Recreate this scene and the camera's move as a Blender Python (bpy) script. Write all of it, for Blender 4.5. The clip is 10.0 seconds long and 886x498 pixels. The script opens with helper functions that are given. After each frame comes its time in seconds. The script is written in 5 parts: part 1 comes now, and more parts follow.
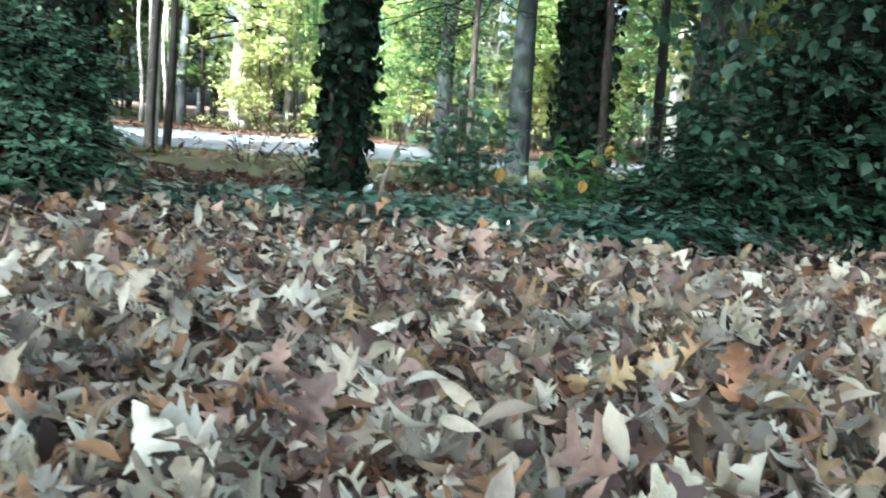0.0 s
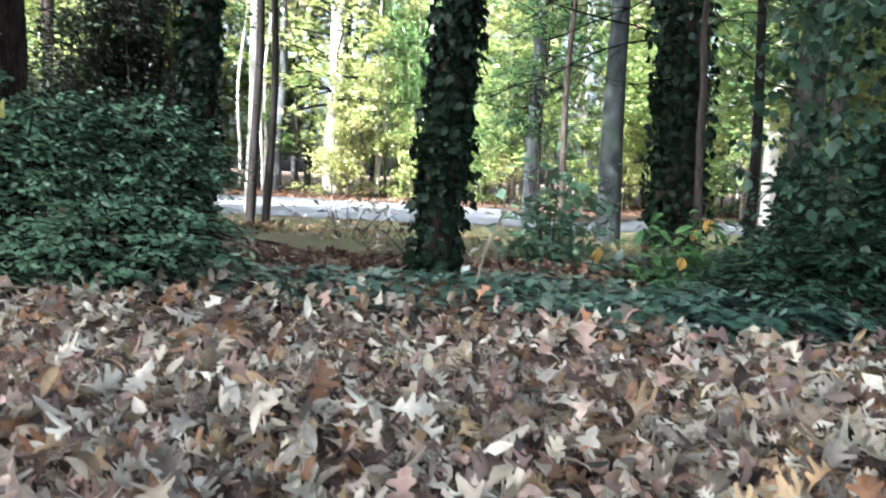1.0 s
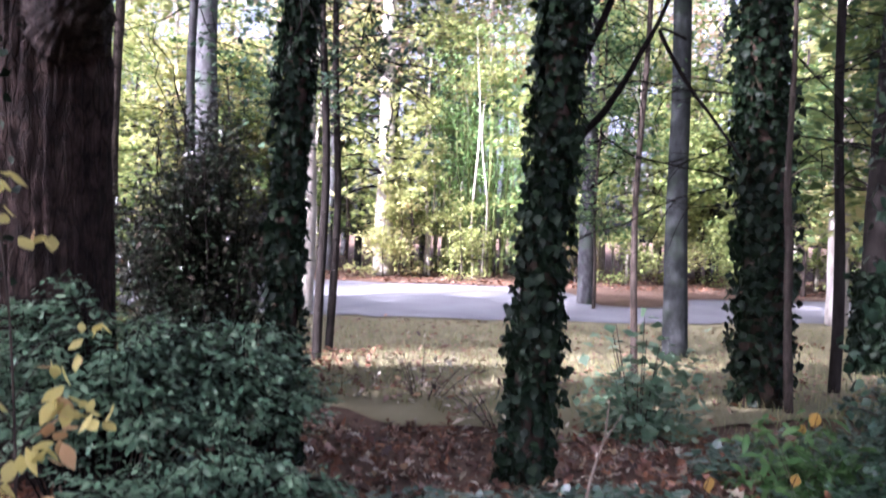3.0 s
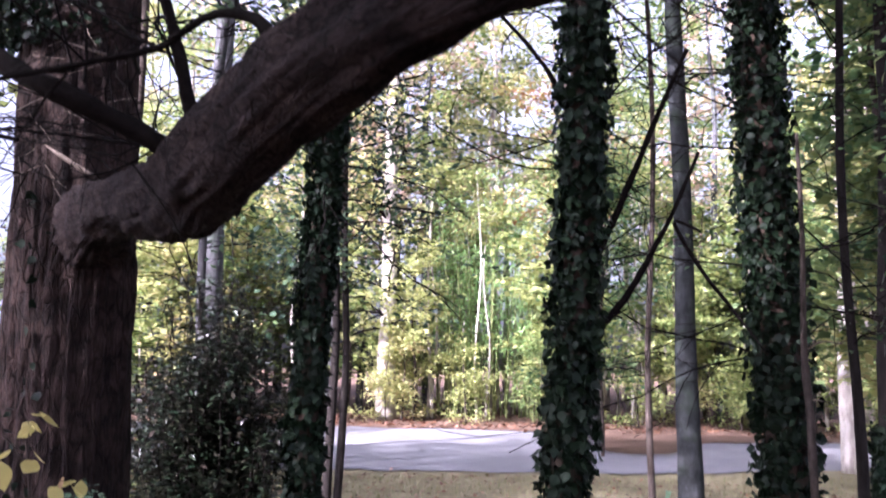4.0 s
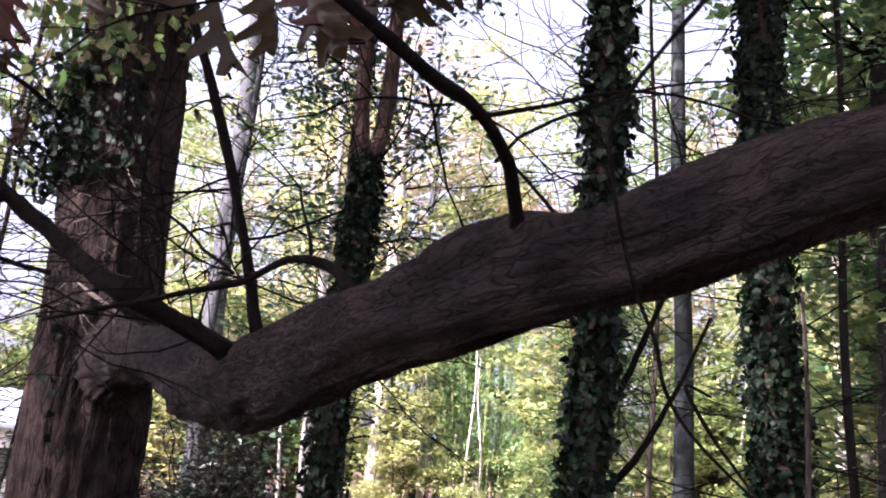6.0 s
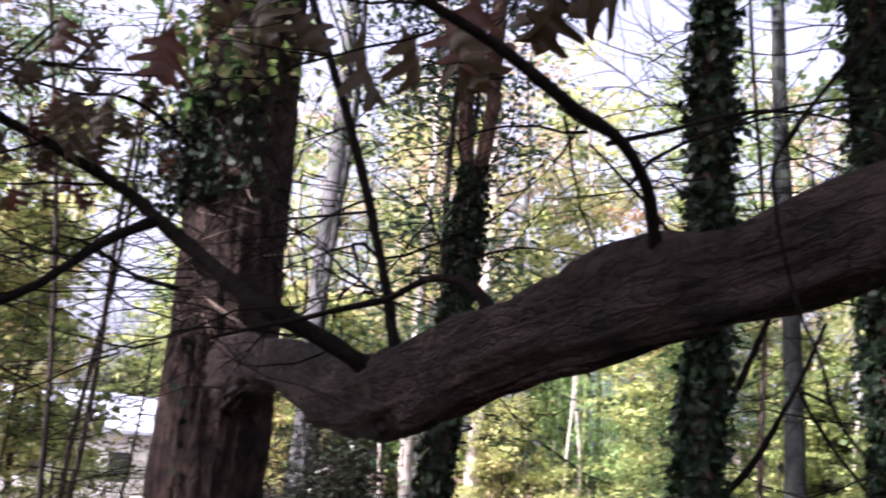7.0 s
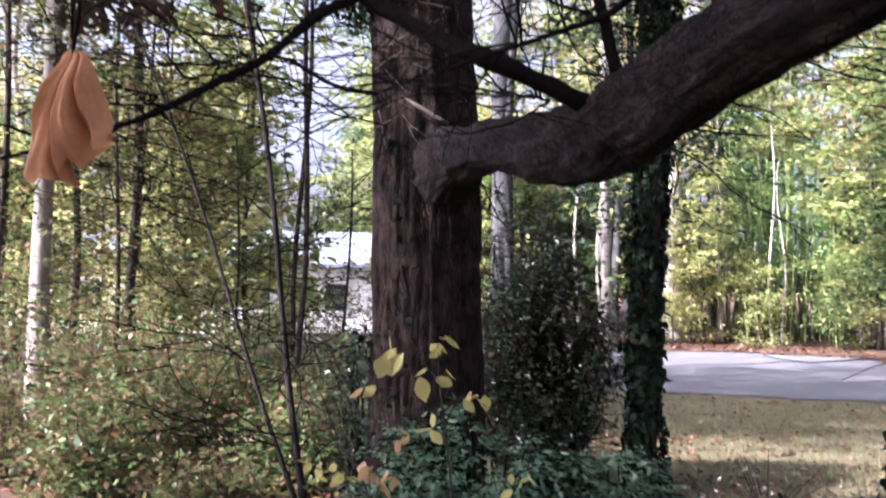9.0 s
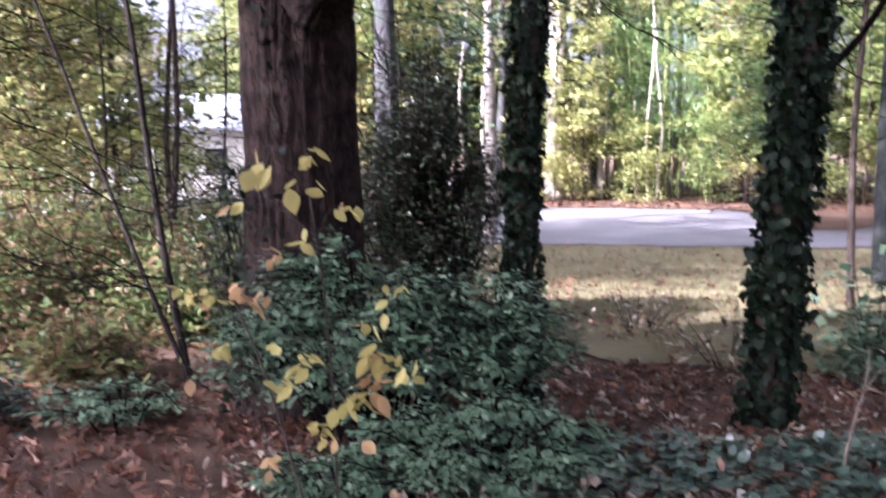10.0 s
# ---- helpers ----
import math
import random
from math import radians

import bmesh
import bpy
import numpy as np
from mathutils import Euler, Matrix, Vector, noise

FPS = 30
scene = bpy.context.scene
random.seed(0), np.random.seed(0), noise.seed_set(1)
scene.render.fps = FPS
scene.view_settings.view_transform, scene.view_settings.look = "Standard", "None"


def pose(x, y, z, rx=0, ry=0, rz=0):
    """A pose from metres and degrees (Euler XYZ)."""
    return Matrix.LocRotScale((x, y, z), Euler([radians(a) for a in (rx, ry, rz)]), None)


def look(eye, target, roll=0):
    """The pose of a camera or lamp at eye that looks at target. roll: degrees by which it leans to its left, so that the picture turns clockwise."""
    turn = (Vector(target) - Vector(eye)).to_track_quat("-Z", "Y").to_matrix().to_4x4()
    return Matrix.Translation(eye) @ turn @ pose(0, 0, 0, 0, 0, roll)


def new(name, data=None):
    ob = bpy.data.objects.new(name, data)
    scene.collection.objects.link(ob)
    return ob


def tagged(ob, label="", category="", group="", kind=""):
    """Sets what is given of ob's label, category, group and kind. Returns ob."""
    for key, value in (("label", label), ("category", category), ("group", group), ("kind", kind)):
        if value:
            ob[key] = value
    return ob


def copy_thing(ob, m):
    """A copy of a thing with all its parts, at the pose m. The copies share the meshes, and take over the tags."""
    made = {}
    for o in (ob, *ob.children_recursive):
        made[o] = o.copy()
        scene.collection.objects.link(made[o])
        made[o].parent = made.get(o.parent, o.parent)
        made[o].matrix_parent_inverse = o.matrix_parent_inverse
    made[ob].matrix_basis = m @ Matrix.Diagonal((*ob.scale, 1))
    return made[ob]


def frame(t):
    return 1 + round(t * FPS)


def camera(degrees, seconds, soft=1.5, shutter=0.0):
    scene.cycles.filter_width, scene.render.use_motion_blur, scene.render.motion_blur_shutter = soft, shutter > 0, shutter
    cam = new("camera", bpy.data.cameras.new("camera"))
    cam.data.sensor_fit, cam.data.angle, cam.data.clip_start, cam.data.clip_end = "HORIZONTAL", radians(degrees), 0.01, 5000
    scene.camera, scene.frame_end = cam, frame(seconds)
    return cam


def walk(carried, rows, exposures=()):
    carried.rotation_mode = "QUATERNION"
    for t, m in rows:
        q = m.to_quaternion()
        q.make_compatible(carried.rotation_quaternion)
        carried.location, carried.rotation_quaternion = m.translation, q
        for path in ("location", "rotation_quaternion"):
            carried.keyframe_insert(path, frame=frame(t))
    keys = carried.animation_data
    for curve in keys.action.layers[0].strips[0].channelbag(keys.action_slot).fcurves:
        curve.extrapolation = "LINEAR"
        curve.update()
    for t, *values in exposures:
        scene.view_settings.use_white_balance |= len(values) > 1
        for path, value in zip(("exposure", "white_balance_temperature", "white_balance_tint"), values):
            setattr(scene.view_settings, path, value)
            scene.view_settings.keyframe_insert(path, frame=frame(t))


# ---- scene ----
cam = camera(54.9, 10.0, 1.9, 0.4)

PATH = [
    (0, pose(-0.124, 0.324, 0.389, 81.72, -4.13, -0.04)),
    (0.5, pose(-0.153, 0.299, 0.438, 83.13, -3.46, 3.07)),
    (1, pose(-0.176, 0.293, 0.495, 85.32, -2.90, 5.76)),
    (1.5, pose(-0.214, 0.294, 0.557, 86.68, -2.52, 7.76)),
    (2, pose(-0.287, 0.326, 0.715, 85.71, -2.35, 9.34)),
    (3.5, pose(-0.542, 0.455, 1.468, 93.26, -1.32, 8.36)),
    (4, pose(-0.590, 0.400, 1.578, 97.99, -0.94, 8.70)),
    (4.5, pose(-0.634, 0.346, 1.672, 99.97, -2.86, 9.14)),
    (5, pose(-0.647, 0.303, 1.737, 102.36, -4.47, 7.78)),
    (6.5, pose(-0.735, 0.184, 1.834, 105.27, -3.46, 8.43)),
    (7, pose(-0.766, 0.121, 1.815, 104.83, -4.54, 14.04)),
    (7.5, pose(-0.803, 0.105, 1.774, 103.13, -3.89, 20.74)),
    (8, pose(-0.826, 0.113, 1.727, 100.01, -2.95, 25.79)),
    (8.5, pose(-0.846, 0.129, 1.666, 96.45, -1.70, 27.70)),
    (9, pose(-0.857, 0.123, 1.599, 92.57, -0.64, 26.96)),
    (9.5, pose(-0.842, 0.160, 1.486, 88.43, -0.25, 23.88)),
    (10, pose(-0.847, 0.238, 1.391, 83.70, 0.22, 19.41)),
]
SUN_LEFT, SUN_EL, SUN, SKY = 140, 33, 5.0, 0.15
walk(cam, PATH, [(0.0, 3.2, 5200, -7), (1.0, 3.2, 5400, 5), (2.0, 3.02, 5500, 24), (3.5, 2.72, 5400, 36), (4.0, 2.62, 5500, 37), (5.0, 2.66, 5650, 37), (7.0, 2.42, 5900, 31), (8.5, 2.3, 5650, 29), (9.0, 2.34, 5600, 31), (10.0, 2.7, 5550, 35)])

# ---- world, sun ----
SUN_AZ = radians(SUN_LEFT)
to_sun = Vector((-math.sin(SUN_AZ) * math.cos(radians(SUN_EL)), math.cos(SUN_AZ) * math.cos(radians(SUN_EL)), math.sin(radians(SUN_EL))))
world = bpy.data.worlds.new("sky")
scene.world = world
world.use_nodes = True
wn = world.node_tree.nodes
sky = wn.new("ShaderNodeTexSky")
sky.sky_type, sky.sun_disc = "NISHITA", False
sky.sun_elevation, sky.sun_rotation = radians(SUN_EL), -SUN_AZ
sky.air_density, sky.dust_density, sky.ozone_density = 0.6, 9.0, 0.5
haze = wn.new("ShaderNodeHueSaturation")
haze.inputs["Saturation"].default_value = 0.4
world.node_tree.links.new(sky.outputs[0], haze.inputs["Color"])
world.node_tree.links.new(haze.outputs[0], wn["Background"].inputs[0])
wn["Background"].inputs[1].default_value = SKY
sun = new("sun", bpy.data.lights.new("sun", "SUN"))
sun.data.energy, sun.data.angle, sun.data.color = SUN, radians(0.6), (1.0, 0.93, 0.82)
sun.matrix_world = look((0, 0, 30), Vector((0, 0, 30)) - to_sun)

rng = np.random.default_rng(7)


# ---- materials ----
def nodes_of(name):
    m = bpy.data.materials.new(name)
    m.use_nodes = True
    t = m.node_tree
    return m, t, t.nodes["Principled BSDF"], t.links.new


def ramp(t, cols, mode="LINEAR"):
    r = t.nodes.new("ShaderNodeValToRGB")
    r.color_ramp.interpolation = mode
    e = r.color_ramp.elements
    while len(e) < len(cols):
        e.new(0.5)
    for k, c in enumerate(cols):
        e[k].position = k / max(1, len(cols) - (0 if mode == "CONSTANT" else 1))
        e[k].color = (*c, 1)
    return r


def noise_node(t, scale, detail=4, stretch=None, space="Object"):
    co = t.nodes.new("ShaderNodeTexCoord")
    n = t.nodes.new("ShaderNodeTexNoise")
    n.inputs["Scale"].default_value, n.inputs["Detail"].default_value = scale, detail
    if stretch:
        mp = t.nodes.new("ShaderNodeMapping")
        mp.inputs["Scale"].default_value = stretch
        t.links.new(co.outputs[space], mp.inputs[0])
        t.links.new(mp.outputs[0], n.inputs["Vector"])
    else:
        t.links.new(co.outputs[space], n.inputs["Vector"])
    return n


def mix_col(t, a, b, fac, kind="MIX"):
    m = t.nodes.new("ShaderNodeMix")
    m.data_type, m.blend_type = "RGBA", kind
    for sock, v in ((m.inputs[0], fac), (m.inputs[6], a), (m.inputs[7], b)):
        if isinstance(v, (float, int)):
            sock.default_value = v
        elif isinstance(v, tuple):
            sock.default_value = (*v, 1)
        else:
            t.links.new(v, sock)
    return m.outputs[2]


def leaf_mat(name, cols, glow=0.35, rough=0.5, spec=0.3, vein=0.25, by_object=0.0, mode="LINEAR"):
    """Leaves: each its own colour of the row, blotches on it, light shining through."""
    m, t, p, link = nodes_of(name)
    g = t.nodes.new("ShaderNodeNewGeometry")
    r = ramp(t, cols, mode)
    if by_object:
        oi = t.nodes.new("ShaderNodeObjectInfo")
        ma = t.nodes.new("ShaderNodeMath")
        ma.operation = "MULTIPLY_ADD"
        link(oi.outputs["Random"], ma.inputs[0])
        ma.inputs[1].default_value = by_object
        sc = t.nodes.new("ShaderNodeMath")
        sc.operation = "MULTIPLY"
        link(g.outputs["Random Per Island"], sc.inputs[0])
        sc.inputs[1].default_value = 1 - by_object
        link(sc.outputs[0], ma.inputs[2])
        link(ma.outputs[0], r.inputs[0])
    else:
        link(g.outputs["Random Per Island"], r.inputs[0])
    n = noise_node(t, 45, 3)
    dark = mix_col(t, r.outputs[0], (0.35, 0.3, 0.25), 1.0, "MULTIPLY")
    mr = t.nodes.new("ShaderNodeMapRange")
    mr.inputs[1].default_value, mr.inputs[2].default_value = 0.45, 0.75
    mr.inputs[4].default_value = vein
    link(n.outputs[0], mr.inputs[0])
    col = mix_col(t, r.outputs[0], dark, mr.outputs[0])
    link(col, p.inputs["Base Color"])
    p.inputs["Roughness"].default_value = rough
    p.inputs["Specular IOR Level"].default_value = spec
    bp = t.nodes.new("ShaderNodeBump")
    bp.inputs["Strength"].default_value, bp.inputs["Distance"].default_value = 0.7, 0.006
    link(n.outputs[0], bp.inputs["Height"])
    link(bp.outputs[0], p.inputs["Normal"])
    tr = t.nodes.new("ShaderNodeBsdfTranslucent")
    link(col, tr.inputs[0])
    mx = t.nodes.new("ShaderNodeMixShader")
    mx.inputs[0].default_value = glow
    link(p.outputs[0], mx.inputs[1])
    link(tr.outputs[0], mx.inputs[2])
    link(mx.outputs[0], t.nodes["Material Output"].inputs[0])
    return m


def bark_mat(name, light, dark, moss=None, scale=14, stretch=(1, 1, 0.18), bump=0.9):
    m, t, p, link = nodes_of(name)
    n = noise_node(t, scale, 8, stretch)
    n.inputs["Roughness"].default_value = 0.65
    r = ramp(t, [dark, light])
    r.color_ramp.elements[0].position, r.color_ramp.elements[1].position = 0.42, 0.6
    link(n.outputs[0], r.inputs[0])
    big = noise_node(t, 2.3, 4)
    col = mix_col(t, r.outputs[0], tuple(0.55 * c for c in light), big.outputs[0])
    if moss:
        mn = noise_node(t, 3.1, 5)
        mr = t.nodes.new("ShaderNodeMapRange")
        mr.inputs[1].default_value, mr.inputs[2].default_value = 0.52, 0.68
        link(mn.outputs[0], mr.inputs[0])
        col = mix_col(t, col, moss, mr.outputs[0])
    link(col, p.inputs["Base Color"])
    p.inputs["Roughness"].default_value = 0.93
    p.inputs["Specular IOR Level"].default_value = 0.05
    bp = t.nodes.new("ShaderNodeBump")
    bp.inputs["Strength"].default_value, bp.inputs["Distance"].default_value = bump, 0.02
    link(n.outputs[0], bp.inputs["Height"])
    link(bp.outputs[0], p.inputs["Normal"])
    return m


def earth_mat(name, cols, scale, patch, bump=0.6, fine=60):
    m, t, p, link = nodes_of(name)
    n = noise_node(t, scale, 8)
    r = ramp(t, cols)
    for k, e in enumerate(r.color_ramp.elements):
        e.position = 0.3 + 0.4 * k / (len(cols) - 1)
    link(n.outputs[0], r.inputs[0])
    f = noise_node(t, fine, 3)
    col = mix_col(t, r.outputs[0], tuple(0.45 * c for c in cols[0]), f.outputs[0])
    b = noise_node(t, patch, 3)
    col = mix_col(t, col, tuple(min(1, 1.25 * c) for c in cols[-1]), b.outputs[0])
    link(col, p.inputs["Base Color"])
    p.inputs["Roughness"].default_value = 0.95
    p.inputs["Specular IOR Level"].default_value = 0.1
    bp = t.nodes.new("ShaderNodeBump")
    bp.inputs["Strength"].default_value, bp.inputs["Distance"].default_value = bump, 0.02
    link(f.outputs[0], bp.inputs["Height"])
    link(bp.outputs[0], p.inputs["Normal"])
    return m


# dry leaf tones; the near-black ones paint the shade in gaps between leaves
M_LITTER = leaf_mat("dry_leaf_and_gap_shade", [(0.022, 0.015, 0.013), (0.30, 0.195, 0.155), (0.07, 0.045, 0.042), (0.50, 0.43, 0.34), (0.018, 0.012, 0.010), (0.26, 0.19, 0.105), (0.27, 0.14, 0.075), (0.035, 0.023, 0.021), (0.5, 0.46, 0.38), (0.24, 0.18, 0.125), (0.025, 0.016, 0.014), (0.5, 0.46, 0.38), (0.33, 0.215, 0.17), (0.10, 0.07, 0.065), (0.42, 0.36, 0.26), (0.03, 0.02, 0.018)], 0.18, 0.6, 0.25, 0.5)
M_PALE = leaf_mat("pale_dry_leaf", [(0.4365, 0.3942, 0.3027), (0.352, 0.2957, 0.2133), (0.4928, 0.4646, 0.3784), (0.2957, 0.2253, 0.1514)], 0.2, 0.6, 0.25, 0.4, by_object=0.8)
M_TAN = leaf_mat("brown_dry_leaf", [(0.272, 0.12, 0.048), (0.24, 0.152, 0.104), (0.368, 0.264, 0.16), (0.192, 0.12, 0.096)], 0.2, 0.6, 0.25, 0.4, by_object=0.8)
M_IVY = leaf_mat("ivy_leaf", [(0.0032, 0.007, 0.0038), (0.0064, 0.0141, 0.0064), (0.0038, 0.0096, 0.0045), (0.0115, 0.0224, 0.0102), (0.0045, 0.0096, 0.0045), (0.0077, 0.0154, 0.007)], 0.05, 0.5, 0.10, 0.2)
M_IVY_GROUND = leaf_mat("ground_ivy_leaf", [(0.01672, 0.04032, 0.02744), (0.03353, 0.06804, 0.04264), (0.02394, 0.05544, 0.03552), (0.07656, 0.1134, 0.07576)], 0.12, 0.3, 0.65, 0.2)
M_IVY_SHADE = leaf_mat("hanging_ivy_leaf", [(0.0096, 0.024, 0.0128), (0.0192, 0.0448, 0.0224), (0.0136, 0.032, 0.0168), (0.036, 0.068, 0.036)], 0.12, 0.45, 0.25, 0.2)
M_SHRUB = leaf_mat("shrub_leaf", [(0.04, 0.084, 0.048), (0.104, 0.168, 0.096), (0.064, 0.124, 0.072), (0.184, 0.248, 0.16)], 0.2, 0.5, 0.25, 0.2)
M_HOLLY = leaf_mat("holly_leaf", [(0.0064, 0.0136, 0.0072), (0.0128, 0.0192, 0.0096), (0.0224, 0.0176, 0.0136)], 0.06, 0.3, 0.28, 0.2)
M_YELLOW = leaf_mat("yellow_leaf", [(0.5488, 0.4861, 0.1498), (0.4704, 0.4704, 0.1555), (0.5802, 0.4704, 0.1728), (0.3606, 0.4234, 0.1152), (0.5174, 0.392, 0.1498)], 0.4, 0.5, 0.3, 0.2)
M_ORANGE = leaf_mat("orange_leaf", [(0.44, 0.216, 0.048), (0.48, 0.32, 0.08)], 0.4, 0.5, 0.3, 0.2)
M_FAR = leaf_mat("woodland_leaf", [(0.04166, 0.07616, 0.0308), (0.08333, 0.1344, 0.044), (0.1584, 0.215, 0.0704), (0.25, 0.2912, 0.0968), (0.3416, 0.3584, 0.1364), (0.3917, 0.3674, 0.1628), (0.375, 0.2688, 0.1452)], 0.48, 0.5, 0.3, 0.15, by_object=0.58)
M_FARGREEN = leaf_mat("green_canopy_leaf", [(0.03168, 0.0704, 0.03168), (0.0616, 0.1232, 0.0484), (0.1056, 0.176, 0.06864), (0.1936, 0.2376, 0.0924)], 0.45, 0.5, 0.3, 0.15)
# darker copy of the green leaf: the lawn saplings' shade is in its colour
M_GREEN_SHADED = leaf_mat("shaded_green_leaf", [(0.0176, 0.04, 0.0272), (0.036, 0.068, 0.04), (0.064, 0.104, 0.048), (0.024, 0.056, 0.036)], 0.35, 0.5, 0.3, 0.15)
M_BAMBOO = leaf_mat("bamboo_leaf", [(0.128, 0.256, 0.08), (0.2, 0.344, 0.12), (0.272, 0.4, 0.16)], 0.5, 0.45, 0.3, 0.1)
M_CANOPY_RED = leaf_mat("russet_canopy_leaf", [(0.4, 0.272, 0.2), (0.48, 0.368, 0.288), (0.336, 0.264, 0.16), (0.416, 0.368, 0.224)], 0.45, 0.5, 0.3, 0.15)
M_UNDER = leaf_mat("understorey_leaf", [(0.016, 0.036, 0.0144), (0.044, 0.08, 0.0256), (0.072, 0.12, 0.036), (0.152, 0.168, 0.06), (0.152, 0.096, 0.048), (0.104, 0.06, 0.032), (0.048, 0.088, 0.028)], 0.4, 0.5, 0.3, 0.2, by_object=0.3)
M_OAKLEAF = leaf_mat("oak_leaf", [(0.02, 0.032, 0.0096), (0.032, 0.04, 0.012), (0.048, 0.028, 0.0144), (0.04, 0.044, 0.016)], 0.3, 0.5, 0.3, 0.3)
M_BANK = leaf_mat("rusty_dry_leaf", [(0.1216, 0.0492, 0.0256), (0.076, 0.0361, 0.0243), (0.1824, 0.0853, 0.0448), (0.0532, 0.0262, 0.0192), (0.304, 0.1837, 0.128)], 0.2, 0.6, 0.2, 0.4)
# rust colour raised to carry the sunlight on the withered leaf
M_RUST = leaf_mat("sunlit_rust_leaf", [(0.5632, 0.265, 0.1142), (0.616, 0.3165, 0.1469)], 0.3, 0.6, 0.2, 0.35)
M_BLADE = leaf_mat("grass_blade", [(0.176, 0.184, 0.08), (0.24, 0.216, 0.112), (0.128, 0.16, 0.064), (0.272, 0.224, 0.136)], 0.3, 0.6, 0.2, 0.1)



def plate_bark(name, light, dark, scale, stretch, by_uv=False, warped=0.035):
    """Furrowed bark: long plates between dark cracks, fine grain on the plates."""
    m, t, p, link = nodes_of(name)
    co = t.nodes.new("ShaderNodeTexCoord")
    mp = t.nodes.new("ShaderNodeMapping")
    mp.inputs["Scale"].default_value = stretch
    warp = t.nodes.new("ShaderNodeTexNoise")
    warp.inputs["Scale"].default_value, warp.inputs["Detail"].default_value = scale * 0.6, 4
    link(co.outputs["UV" if by_uv else "Object"], mp.inputs[0])
    link(mp.outputs[0], warp.inputs["Vector"])
    sh = t.nodes.new("ShaderNodeMix")
    sh.data_type = "VECTOR"
    sh.inputs[0].default_value = warped
    link(mp.outputs[0], sh.inputs[4])
    link(warp.outputs["Color"], sh.inputs[5])
    vo = t.nodes.new("ShaderNodeTexVoronoi")
    vo.feature = "DISTANCE_TO_EDGE"
    vo.inputs["Scale"].default_value = scale
    link(sh.outputs[1], vo.inputs["Vector"])
    gr = t.nodes.new("ShaderNodeTexNoise")
    gr.inputs["Scale"].default_value, gr.inputs["Detail"].default_value, gr.inputs["Roughness"].default_value = scale * 3.5, 6, 0.7
    link(mp.outputs[0], gr.inputs["Vector"])
    mr = t.nodes.new("ShaderNodeMapRange")
    mr.inputs[1].default_value, mr.inputs[2].default_value = -0.06, 0.13
    fade = noise_node(t, 5.0, 3)
    fa = t.nodes.new("ShaderNodeMapRange")
    fa.inputs[1].default_value, fa.inputs[2].default_value, fa.inputs[3].default_value, fa.inputs[4].default_value = 0.42, 0.68, 0.0, 0.045
    link(fade.outputs[0], fa.inputs[0])
    ad = t.nodes.new("ShaderNodeMath")
    link(vo.outputs["Distance"], ad.inputs[0])
    link(fa.outputs[0], ad.inputs[1])
    link(ad.outputs[0], mr.inputs[0])
    ml = t.nodes.new("ShaderNodeMath")
    ml.operation = "MULTIPLY"
    link(mr.outputs[0], ml.inputs[0])
    link(gr.outputs[0], ml.inputs[1])
    r = ramp(t, [dark, tuple((a + b) / 2 for a, b in zip(light, dark)), light])
    r.color_ramp.elements[0].position, r.color_ramp.elements[1].position, r.color_ramp.elements[2].position = 0.08, 0.42, 0.68
    link(ml.outputs[0], r.inputs[0])
    big = noise_node(t, 2.0, 4)
    col = mix_col(t, r.outputs[0], tuple(0.6 * c for c in dark), big.outputs[0])
    bl = noise_node(t, 9.0, 5)
    br = ramp(t, [(0.62, 0.62, 0.62), (1.6, 1.55, 1.5)])
    br.color_ramp.elements[0].position, br.color_ramp.elements[1].position = 0.4, 0.66
    link(bl.outputs[0], br.inputs[0])
    col = mix_col(t, col, br.outputs[0], 1.0, "MULTIPLY")
    link(col, p.inputs["Base Color"])
    p.inputs["Roughness"].default_value, p.inputs["Specular IOR Level"].default_value = 0.92, 0.15
    bp = t.nodes.new("ShaderNodeBump")
    bp.inputs["Strength"].default_value, bp.inputs["Distance"].default_value = 1.0, 0.045
    link(ml.outputs[0], bp.inputs["Height"])
    link(bp.outputs[0], p.inputs["Normal"])
    return m


M_OAK = plate_bark("oak_bark", (0.1049, 0.07149, 0.05943), (0.01005, 0.006887, 0.005745), 24, (1, 1, 0.27), warped=0.06)
M_LIMB = plate_bark("limb_bark", (0.12, 0.0896, 0.08), (0.008, 0.006, 0.0056), 44, (1, 0.42, 1), True, 0.07)
M_RED = plate_bark("reddish_bark", (0.136, 0.084, 0.06), (0.024, 0.016, 0.012), 16, (1, 1, 0.3))
# near black: crown shade and silhouette of the branches are put into this colour
M_BRANCH = bark_mat("shaded_branch_bark", (0.01152, 0.00912, 0.00768), (0.00384, 0.00288, 0.0024), None, 40, (1, 1, 1), 0.6)
M_TRUNK = bark_mat("ivy_trunk_bark", (0.068, 0.0464, 0.036), (0.016, 0.0112, 0.0088), (0.024, 0.0288, 0.016), 18, (1, 1, 0.2), 0.8)
M_DARKBARK = bark_mat("dark_bark", (0.0288, 0.0248, 0.0224), (0.0096, 0.008, 0.0072), None, 16, (1, 1, 0.2), 0.9)
M_GREY = bark_mat("grey_bark", (0.092, 0.092, 0.096), (0.036, 0.0352, 0.036), (0.048, 0.0624, 0.048), 10, (1, 1, 0.5), 0.6)
# grey bark at about half brightness, the lawn trunk's shade put into the colour
M_GREY_SHADED = bark_mat("shaded_grey_bark", (0.0449, 0.0493, 0.0502), (0.0185, 0.0196, 0.0201), (0.0264, 0.0347, 0.0264), 10, (1, 1, 0.5), 0.6)
M_PALEBARK = bark_mat("pale_bark", (0.448, 0.416, 0.368), (0.208, 0.176, 0.152), None, 9, (1, 1, 0.3), 0.6)
